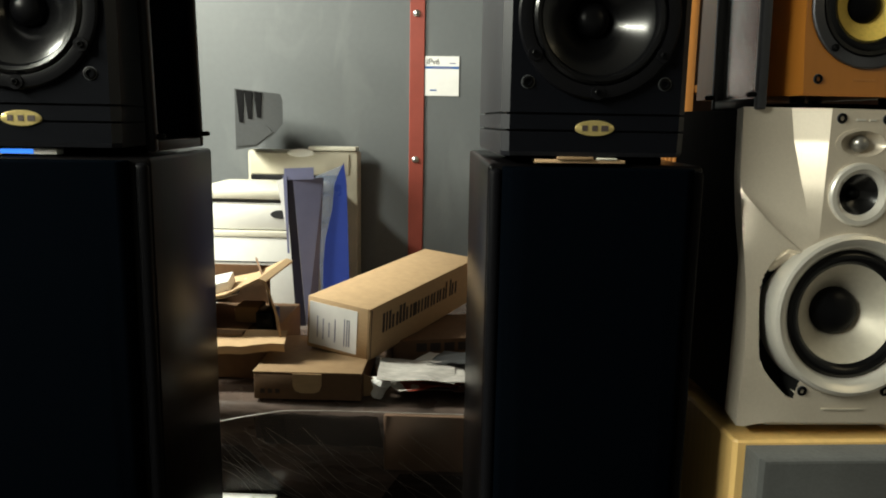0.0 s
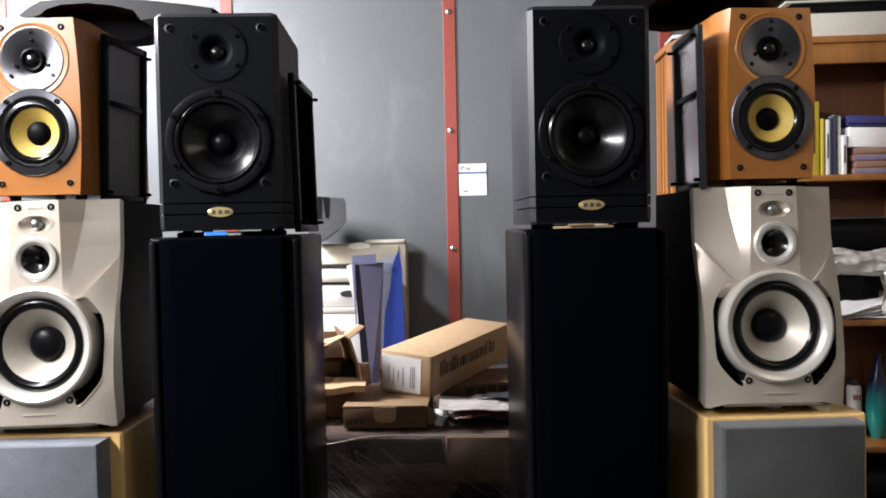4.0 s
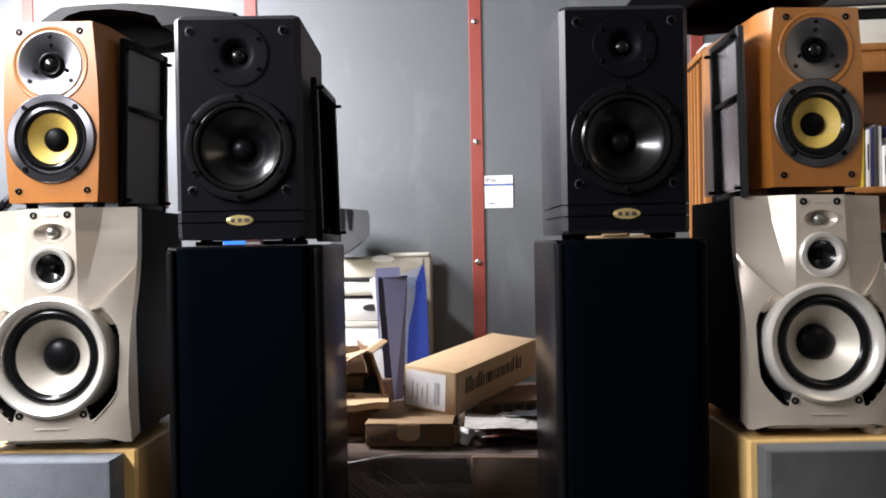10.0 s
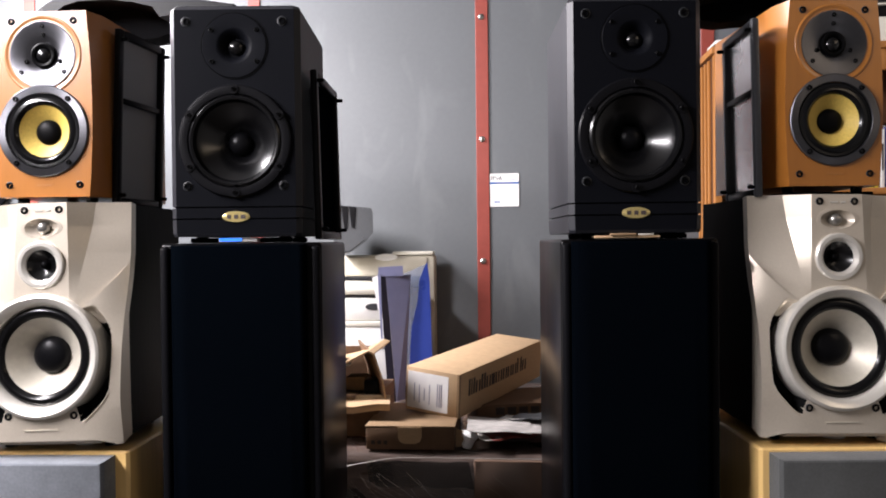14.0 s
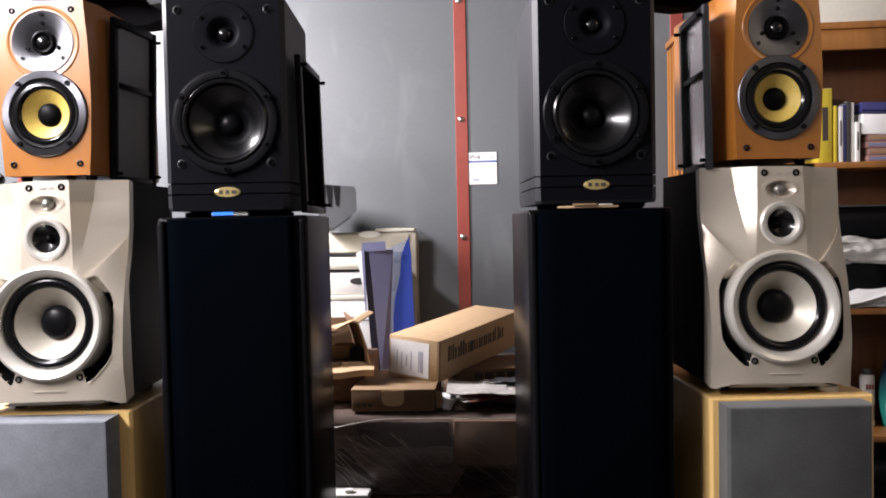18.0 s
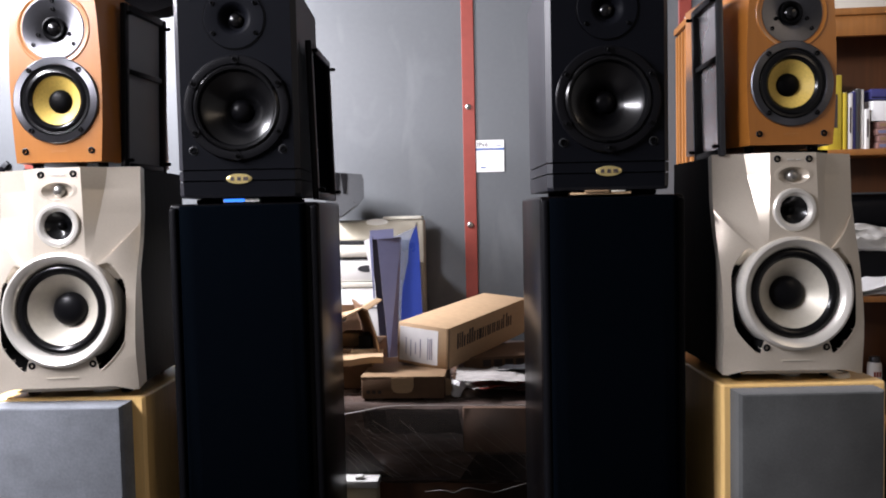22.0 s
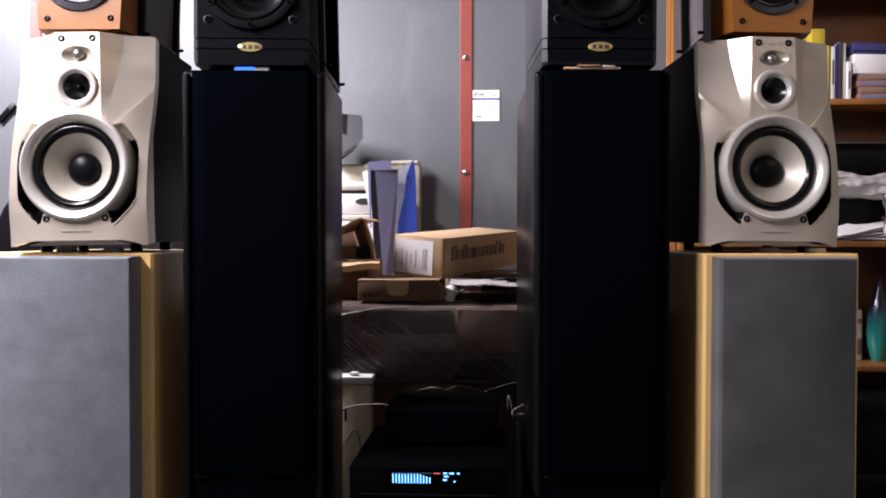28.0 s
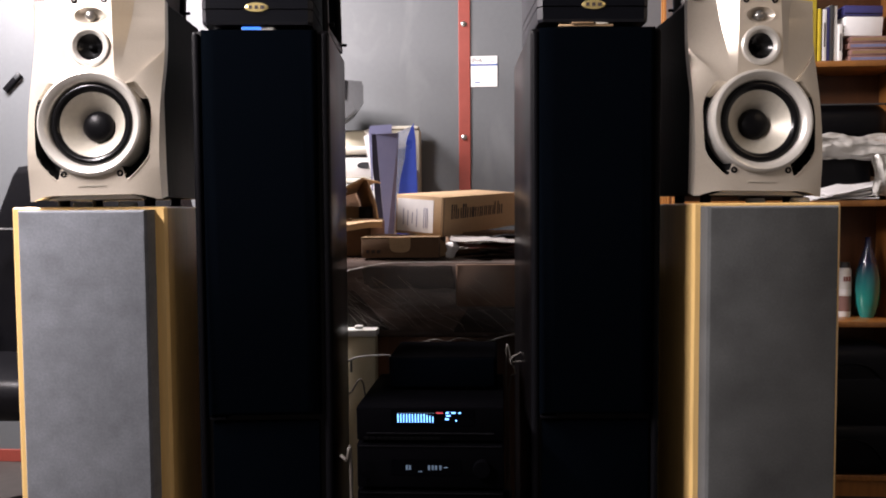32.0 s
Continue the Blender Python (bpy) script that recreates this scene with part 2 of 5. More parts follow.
TEAL = mat("teal_glaze", (0.01, 0.2, 0.19), 0.12, 0, 0.2, 12, 0.02, coat=0.6)
ramp = TEAL.node_tree.nodes.new("ShaderNodeValToRGB")
sep = TEAL.node_tree.nodes.new("ShaderNodeSeparateXYZ")
span = TEAL.node_tree.nodes.new("ShaderNodeMapRange")
span.inputs["From Max"].default_value = 0.28
ramp.color_ramp.elements[0].position, ramp.color_ramp.elements[0].color = 0.25, (0.012, 0.20, 0.17, 1)
ramp.color_ramp.elements[1].position, ramp.color_ramp.elements[1].color = 0.70, (0.006, 0.012, 0.05, 1)
TEAL.node_tree.links.new(TEAL.node_tree.nodes["Texture Coordinate"].outputs["Object"], sep.inputs[0])
TEAL.node_tree.links.new(sep.outputs["Z"], span.inputs["Value"])
TEAL.node_tree.links.new(span.outputs[0], ramp.inputs[0])
TEAL.node_tree.links.new(ramp.outputs[0], TEAL.node_tree.nodes["Principled BSDF"].inputs["Base Color"])
YELLOW_PAPER = mat("yellow_cover", (0.55, 0.42, 0.035), 0.45)
PINK_CASE = mat("pink_plastic_cases", (0.27, 0.15, 0.13), 0.3, coat=0.3)
# navy darkened to paint shade on the file's front edge
NAVY_SHADE = mat("shaded_navy_plastic", (0.012, 0.011, 0.022), 0.35)
NAVY = mat("navy_cover", (0.04, 0.04, 0.16), 0.5)
GLASS_DARK = mat("dark_display_glass", (0.001, 0.001, 0.0015), 0.2, bump=0, spec=0.1)
LIT_BLUE = glow("lit_cyan_segments", (0.14, 0.44, 1.0), 3.4)
LIT_RED = glow("lit_red_segments", (1.0, 0.12, 0.15), 0.7)
LIT_DIM = glow("dim_blue_segments", (0.35, 0.55, 0.8), 0.02)
FILE_BLUE = glow("lit_blue_screen", (0.03, 0.2, 1.0), 1.8)
POLY_BAG = mat("white_poly_bag", (0.5, 0.485, 0.45), 0.3, 0, 0.12, 15, 0.2, coat=0.3)

# IOR set unnaturally low to darken these finishes at a glancing angle
for dull, ior in ((BLACK_VINYL, 1.32), (HIFI_BLACK, 1.12), (BLACK_CLOTH, 1.1), (BAFFLE, 1.25), (CHARCOAL, 1.15), (POD_BLACK, 1.15), (BLACK_SATIN, 1.25), (BLACK_RUBBER, 1.3), (LEATHER, 1.25), (PORT_SHADE, 1.2), (BLACK_PLASTIC, 1.35), (GLASS_DARK, 1.15)):
    dull.node_tree.nodes["Principled BSDF"].inputs["IOR"].default_value = ior

# Mesh helpers: x right, y away from the viewer, z up
def part(name, bm, material, parent=None, label="", smooth=0.6):
    me = bpy.data.meshes.new(name)
    bmesh.ops.recalc_face_normals(bm, faces=bm.faces[:])
    if smooth:
        for f in bm.faces:
            f.smooth = True
        for e in bm.edges:
            e.smooth = len(e.link_faces) == 2 and e.calc_face_angle(0) < smooth
    bm.to_mesh(me)
    bm.free()
    me.materials.append(material)
    ob = new(name, me)
    if parent:
        ob.parent = parent
    return tagged(ob, label)


def thing(name, m, label, category, group="", kind=""):
    ob = new(name)
    ob.empty_display_size = 0.05
    ob.matrix_world = m
    return tagged(ob, label, category, group, kind)


def box(x0, x1, y0, y1, z0, z1, bevel=0.0, seg=2, bm=None):
    out = bm or bmesh.new()
    r = bmesh.ops.create_cube(out, size=1, matrix=Matrix.Translation(((x0 + x1) / 2, (y0 + y1) / 2, (z0 + z1) / 2))
                              @ Matrix.Diagonal((x1 - x0, y1 - y0, z1 - z0, 1)))
    if bevel:
        edges = list({e for v in r["verts"] for e in v.link_edges})
        bmesh.ops.bevel(out, geom=edges, offset=bevel, segments=seg, affect="EDGES", profile=0.5)
    return out


def lathe(cx, cz, profile, n=48, y0=0.0, bm=None, sx=1.0, sz=1.0):
    """Turned about an axis that points at the viewer: profile of (radius, y)."""
    out = bm or bmesh.new()
    rings = []
    for r, y in profile:
        if r < 1e-6:
            rings.append([out.verts.new((cx, y0 + y, cz))])
        else:
            rings.append([out.verts.new((cx + sx * r * math.cos(2 * math.pi * i / n), y0 + y, cz + sz * r * math.sin(2 * math.pi * i / n)))
                          for i in range(n)])
    for a, b in zip(rings, rings[1:]):
        for i in range(n):
            j = (i + 1) % n
            if len(a) == 1:
                out.faces.new((a[0], b[i], b[j]))
            elif len(b) == 1:
                out.faces.new((a[i], a[j], b[0]))
            else:
                out.faces.new((a[i], a[j], b[j], b[i]))
    return out


def upright(profile, n=40):
    """Turned about z: profile of (radius, z)."""
    bm = lathe(0, 0, profile, n)
    for v in bm.verts:
        v.co = (v.co.x, v.co.z, v.co.y)
    return bm


def prism(points, y0, y1, bm=None, bevel=0.0):
    """An outline of (x, z) pushed from y0 to y1."""
    out = bm or bmesh.new()
    front = [out.verts.new((x, y0, z)) for x, z in points]
    back = [out.verts.new((x, y1, z)) for x, z in points]
    out.faces.new(front)
    out.faces.new(back[::-1])
    for i in range(len(points)):
        j = (i + 1) % len(points)
        out.faces.new((front[j], front[i], back[i], back[j]))
    if bevel:
        bmesh.ops.bevel(out, geom=out.edges[:], offset=bevel, segments=2, affect="EDGES")
    return out


def loft(rings):
    """Skin over rings of equal length, closed at both ends."""
    bm = bmesh.new()
    vs = [[bm.verts.new(p) for p in r] for r in rings]
    n = len(rings[0])
    for a, b in zip(vs, vs[1:]):
        for i in range(n):
            j = (i + 1) % n
            bm.faces.new((a[i], a[j], b[j], b[i]))
    bm.faces.new(vs[0][::-1])
    bm.faces.new(vs[-1])
    return bm


def pierce(bm, flat, circles, n=64):
    """Cut round openings (x, y, z, radius) into the faces for which flat(face) holds."""
    gone = [f for f in bm.faces if flat(f)]
    loop = [e for f in gone for e in f.edges]
    rim = [e for e in set(loop) if loop.count(e) == 1]
    bmesh.ops.delete(bm, geom=gone, context="FACES_ONLY")
    inner = [e for e in bm.edges if not e.link_faces]
    bmesh.ops.delete(bm, geom=inner, context="EDGES")
    rim = [e for e in rim if e.is_valid]
    for x, y, z, r in circles:
        vs = [bm.verts.new((x + r * math.cos(2 * math.pi * i / n), y, z + r * math.sin(2 * math.pi * i / n))) for i in range(n)]
        rim += [bm.edges.new((vs[i], vs[(i + 1) % n])) for i in range(n)]
    bmesh.ops.triangle_fill(bm, use_beauty=True, use_dissolve=False, edges=rim)
    return bm


def tube(points, r, n=8, bm=None):
    """A round cable or rod along points, smoothed."""
    pts = [Vector(p) for p in points]
    fine = []
    for i in range(len(pts) - 1):
        p0, p1, p2, p3 = pts[max(i - 1, 0)], pts[i], pts[i + 1], pts[min(i + 2, len(pts) - 1)]
        for k in range(6):
            t = k / 6
            fine.append(0.5 * ((2 * p1) + (p2 - p0) * t + (2 * p0 - 5 * p1 + 4 * p2 - p3) * t * t + (3 * p1 - p0 - 3 * p2 + p3) * t ** 3))
    fine.append(pts[-1])
    rings = []
    for i, p in enumerate(fine):
        d = (fine[min(i + 1, len(fine) - 1)] - fine[max(i - 1, 0)]).normalized()
        a = d.cross(Vector((0.31, 0.2, 0.93))).normalized()
        b = d.cross(a)
        rings.append([p + r * (a * math.cos(2 * math.pi * k / n) + b * math.sin(2 * math.pi * k / n)) for k in range(n)])
    return loft(rings)


def screw(parent, x, z, y, r=0.0055, material=None, name="screw"):
    """A socket screw in a rubber cup, proud of the panel."""
    if name == "grille_socket":
        part("socket_rim", lathe(x, z, [(r * 1.12, 0.0005), (r * 1.12, -0.0009), (r * 0.98, -0.0012), (r * 0.98, 0.0005)], 20, y), GREY_PLASTIC, parent)
    ring = part(name, lathe(x, z, [(r, 0.001), (r, -0.0016), (r * 0.8, -0.0024), (r * 0.55, -0.0024), (r * 0.5, 0.0015), (0, 0.0015)], 18, y), material or BLACK_RUBBER, parent)
    return ring


# The room
def slab(name, x0, x1, y0, y1, z0, z1, material, label):
    return tagged(part(name, box(x0, x1, y0, y1, z0, z1), material, None, label, 0), label, name.split("_")[0], "", "structure")


GROUND = -0.27
slab("floor", -2.6, 2.4, -4.6, 0.1, GROUND - 0.1, GROUND, FLOOR, "worn brown floor of the storage room")
# ceiling and walls out of view, coloured dark to cut bounced light
slab("ceiling", -2.6, 2.4, -4.6, 0.1, 2.5, 2.6, SHELL_PAINT, "plain unseen dark ceiling")
slab("wall_west", -2.7, -2.6, -4.6, 0.1, GROUND, 2.5, SHELL_PAINT, "plain unseen dark side wall")
slab("wall_east", 2.4, 2.5, -4.6, 0.1, GROUND, 2.5, SHELL_PAINT, "plain unseen dark side wall")
slab("wall_south", -2.6, 2.4, -4.7, -4.6, GROUND, 2.5, SHELL_PAINT, "plain dark unseen wall behind the viewer")
wall_north = slab("wall_north", -2.6, 2.4, 0.012, 0.1, GROUND, 2.5, WALL, "grey painted metal panel wall with red joint strips")
STRIPS = (-2.49, -1.66, -0.805, 0.008, 0.768, 1.6)
edges = [-2.6, *STRIPS, 2.4]
for a, b in zip(edges, edges[1:]):
    part("panel", box(a + 0.004, b - 0.004, 0, 0.012, GROUND, 2.5, 0.001, 1), WALL, wall_north)
for x in STRIPS:
    strip = tagged(part("joint_strip", box(x - 0.022, x + 0.022, -0.005, 0.001, GROUND + 0.06, 2.5, 0.0015, 1), RED, None), "narrow red painted metal joint strip with screws", "trim", "joint strips", "structure")
    z = 0.164 - 0.4235
    z += 0.4235 if z < GROUND + 0.06 else 0
    while z < 2.5:
        part("rivet", lathe(x - 0.002, z, [(0.0105, 0), (0.0105, -0.002), (0.008, -0.005), (0.004, -0.0065), (0, -0.007)], 16, -0.005), STEEL, strip, "bright steel round-headed screw")
        z += 0.4235
tagged(part("baseboard", box(-2.6, 2.4, -0.007, 0, GROUND, GROUND + 0.05, 0.0015, 1), RED, None), "red painted metal strip along the wall foot", "baseboard", "", "structure")

# Sticker and small clip on the wall
note = thing("wall_note", pose(0.0815, -0.0015, 1.2), "white printed note with a blue band stuck on the wall", "note")
part("sheet", box(-0.05, 0.05, -0.001, 0.001, 0, 0.114), PAPER, note)
part("band", box(-0.05, 0.05, -0.0016, -0.001, 0.078, 0.085), BLUE_INK, note)
curve = bpy.data.curves.new("lettering", "FONT")
curve.body, curve.size, curve.extrude = "IPv6", 0.024, 0.0002
letters = new("lettering", curve)
flat_letters = bpy.data.meshes.new_from_object(letters.evaluated_get(bpy.context.evaluated_depsgraph_get()))
bpy.data.objects.remove(letters)
flat_letters.materials.clear()
flat_letters.materials.append(GREY_PLASTIC)
word = new("lettering", flat_letters)
word.parent = note
word.matrix_local = pose(-0.047, -0.0014, 0.0905, 90)
part("print_bar", box(0.022, 0.040, -0.0016, -0.001, 0.0925, 0.0955), LILAC_PLASTIC, note)
part("print_bar", box(-0.03, 0.03, -0.0021, -0.0016, 0.0795, 0.0825), LILAC_PLASTIC, note)
part("print_bar", box(-0.035, -0.015, -0.0016, -0.001, 0.014, 0.018), BLUE_INK, note)
clip = thing("wall_clip", pose(-1.775, -0.004, 1.25, 0, -45, 0), "small black plastic clip fixed to the wall", "clip")
part("bar", box(-0.045, 0.045, -0.012, 0.004, -0.011, 0.011, 0.003), BLACK_PLASTIC, clip)
part("tip", box(0.02, 0.045, -0.016, -0.012, -0.009, 0.009, 0.002), GREY_PLASTIC, clip)


# Black bookshelf speaker with an oval badge
def black_speaker(m, label):
    s = thing("bookshelf_speaker", m, label, "speaker", "black bookshelf speakers")
    w, d, h, c = 0.1065, 0.25, 0.377, 0.009

    def ring(z, k=0.0, f=0.0):
        return [(-w + c + k, f, z), (w - c - k, f, z), (w - k, c + f, z), (w - k, d, z), (-w + k, d, z), (-w + k, c + f, z)]
    shell = part("cabinet", pierce(loft([ring(0.049), ring(h - 0.008), ring(h, 0.004, 0.008)]), lambda f: all(abs(v.co.y) < 1e-4 for v in f.verts),
                                   [(0, 0, 0.31, 0.028), (0, 0, 0.155, 0.079)]), ASH_SIDE, s, "", 0.3)
    shell.data.materials.append(BAFFLE)
    for f in shell.data.polygons:
        f.material_index = 1 if f.normal.y < -0.95 else 0
    for piece in (part("plinth_band", loft([ring(0.03), ring(0.0465)]), ASH_SIDE, s, "", 0.3),
                  part("plinth_base", loft([ring(0.0, 0.002, 0.003), ring(0.005, 0.0005, 0.0005), ring(0.0275)]), ASH_SIDE, s, "", 0.3)):
        piece.data.materials.append(BAFFLE)
        for f in piece.data.polygons:
            f.material_index = 1 if f.normal.y < -0.95 else 0
    part("groove_core", box(-w + 0.006, w - 0.006, 0.006, d - 0.006, 0.02, 0.06), BLACK_RUBBER, s)
    for x in (-0.07, 0.07):
        for y in (0.05, 0.18):
            part("foot", upright([(0, -0.0095), (0.009, -0.0095), (0.0105, -0.006), (0.0105, 0.001), (0, 0.001)], 16), BLACK_RUBBER, s).location = (x, y, 0)
    # tweeter
    tz = 0.31
    tw = part("tweeter", lathe(0, tz, [(0.053, 0.001), (0.053, -0.0005), (0.0518, -0.0018), (0.03, -0.0016), (0.027, -0.001), (0.022, 0.004), (0.0165, 0.011), (0.0155, 0.014), (0, 0.014)]), BAFFLE, s)
    part("plate_rim", lathe(0, tz, [(0.0545, 0.0005), (0.0545, -0.0012), (0.0533, -0.0012), (0.0533, 0.0005)]), BLACK_RUBBER, tw)
    part("dome", lathe(0, tz, [(0.0125, 0.013), (0.0115, 0.009), (0.008, 0.006), (0.004, 0.0045), (0, 0.004)], 24), BLACK_CONE, tw)
    for a in (35, 145, 215, 325):
        screw(tw, 0.0445 * math.cos(radians(a)), tz + 0.0445 * math.sin(radians(a)), -0.0015, 0.004)
    # woofer
    wz = 0.155
    wf = part("woofer", lathe(0, wz, [(0.0915, 0.001), (0.0915, -0.004), (0.0895, -0.0065), (0.083, -0.0075), (0.0765, -0.0065), (0.0755, -0.003), (0.0755, 0.01)], 64), BLACK_PLASTIC, s)
    part("surround", lathe(0, wz, [(0.0758, 0.0), (0.0745, -0.0055), (0.071, -0.0085), (0.067, -0.0075), (0.0645, -0.003), (0.0635, 0.003)], 64), GLOSSY_RUBBER, wf)
    part("cone", lathe(0, wz, [(0.0638, 0.002), (0.0605, 0.0038), (0.0555, 0.0072), (0.0505, 0.0109), (0.0455, 0.0148), (0.039, 0.0203), (0.033, 0.0257), (0.026, 0.0324), (0.019, 0.0394)], 64), BLACK_CONE, wf, "glossy black cone")
    part("dust_cap", lathe(0, wz, [(0.0202, 0.0385), (0.0188, 0.0315), (0.0145, 0.026), (0.008, 0.023), (0, 0.022)], 32), BLACK_PLASTIC, wf)
    for k in range(6):
        a = radians(30 + 60 * k)
        x, z = 0.0835 * math.cos(a), wz + 0.0835 * math.sin(a)
        lug = part("lug", lathe(x, z, [(0.0085, 0.002), (0.008, -0.003), (0, -0.003)], 14, -0.006), BLACK_PLASTIC, wf)
        screw(wf, x, z, -0.0092, 0.0038)
    for x in (-0.078, 0.078):
        for z in (0.0825, 0.3495):
            screw(s, x, z, 0, 0.0068, name="grille_socket")
    # badge: an oval with illegible letter shapes
    b = part("badge", lathe(0, 0.032, [(0.0225, 0.002), (0.0225, -0.0012), (0.021, -0.002), (0, -0.002)], 36, 0, None, 1, 0.40), GOLD, s, "oval gold badge")
    for x, wd in ((-0.0115, 0.0062), (0, 0.0062), (0.0115, 0.008)):
        part("letter_shape", box(x - wd / 2, x + wd / 2, -0.0026, -0.002, 0.0288, 0.0352), INK, b)
    return s


black_speaker(pose(-0.3225, -1.454, 1.0935, 0, 0, 6.2), "black bookshelf speaker with glossy woofer and gold oval badge")
black_speaker(pose(0.3215, -1.414, 1.0925, 0, 0, 5.4), "black bookshelf speaker with glossy woofer and gold oval badge")


# Cherry-coloured two-way speaker with a yellow cone
def cherry_speaker(m, label):
    s = thing("bookshelf_speaker", m, label, "speaker", "cherry bookshelf speakers")
    h, d = 0.307, 0.285
    rings = []
    for k in range(13):
        u = k / 12
        wf = 0.0725 + 0.0105 * math.sin(math.pi * (0.08 + 0.8 * (1 - u))) - 0.001 * u
        ws = 0.086
        e = 0
        rings.append([(-wf + e, e, h * u), (wf - e, e, h * u), (ws - e, 0.036, h * u), (ws - e, d, h * u), (-ws + e, d, h * u), (-ws + e, 0.036, h * u)])
    part("cabinet", pierce(loft(rings), lambda f: all(abs(v.co.y) < 0.0035 for v in f.verts) and abs(f.normal.z) < 0.9,
                           [(0, 0, 0.235, 0.053), (0, 0, 0.109, 0.058)]), CHERRY, s, "", 0.3)
    part("recess_rim", lathe(0, 0.235, [(0.0665, 0.0005), (0.065, -0.0012), (0.0632, -0.0016), (0.0605, -0.0004), (0.0556, 0.0006)], 48), CHERRY, s, "", 1.2)
    tw = part("tweeter", lathe(0, 0.235, [(0.0555, 0.001), (0.0555, -0.0008), (0.0545, -0.0014), (0.05, -0.001), (0.035, 0.0012), (0.024, 0.0032), (0.0195, 0.0055), (0, 0.0055)], 64), BRUSHED, s, "brushed grey dished tweeter plate", 0.3)
    part("tweeter_ring", lathe(0, 0.235, [(0.0205, 0.004), (0.0205, 0.0), (0.018, -0.001), (0.014, 0.001), (0.0135, 0.0055)], 32), BLACK_RUBBER, tw)
    part("dome", lathe(0, 0.235, [(0.0135, 0.005), (0.011, 0.0005), (0.006, -0.0025), (0, -0.0035)], 24), BLACK_CONE, tw)
    for a, r in ((90, 0.048), (218, 0.046), (322, 0.046), (90, 0.034), (200, 0.03), (340, 0.03)):
        screw(tw, r * math.cos(radians(a)), 0.235 + r * math.sin(radians(a)), -0.0008 + (0.052 - r) * 0.13, 0.0036)
    z = 0.109
    wf = part("woofer", lathe(0, z, [(0.0762, 0.001), (0.0762, -0.003), (0.0745, -0.0045), (0.0632, -0.0048), (0.0622, -0.003), (0.0622, 0.006)], 64), BRUSHED, s, "woofer with brushed grey ring", 0.3)
    part("gasket", lathe(0, z, [(0.0622, -0.001), (0.060, -0.0035), (0.0555, -0.003), (0.053, -0.0045), (0.049, -0.005), (0.0455, -0.003), (0.0425, 0.002)], 64), GLOSSY_RUBBER, wf)
    part("cone", lathe(0, z, [(0.0428, 0.001), (0.035, 0.007), (0.027, 0.012), (0.019, 0.017)], 48), YELLOW_CONE, wf, "yellow woven cone")
    part("dust_cap", lathe(0, z, [(0.0215, 0.0165), (0.0205, 0.013), (0.016, 0.0095), (0.009, 0.0075), (0, 0.007)], 32), BLACK_RUBBER, wf)
    for a in (50, 130, 230, 310):
        screw(wf, 0.0685 * math.cos(radians(a)), z + 0.0685 * math.sin(radians(a)), -0.005, 0.0045)
    for x, zz in ((-0.0525, 0.291), (0.0525, 0.291), (-0.0595, 0.020), (0.0595, 0.020)):
        screw(s, x, zz, 0, 0.0054, name="grille_socket")
    part("name_bar", box(-0.014, 0.014, -0.0006, 0.001, 0.0185, 0.0215), PINE, s)
    for x in (-0.06, 0.06):
        for y in (0.04, 0.2):
            part("foot", upright([(0, -0.0085), (0.009, -0.0085), (0.010, 0.001), (0, 0.001)], 14), BLACK_RUBBER, s).location = (x, y, 0)
    return s


cherry_speaker(pose(-0.6465, -1.4645, 1.1625, 0, 0, 3.4), "cherry wood bookshelf speaker with a yellow cone")
cherry_speaker(pose(0.657, -1.3295, 1.1675, 0, 0, 8.0), "cherry wood bookshelf speaker with a yellow cone")


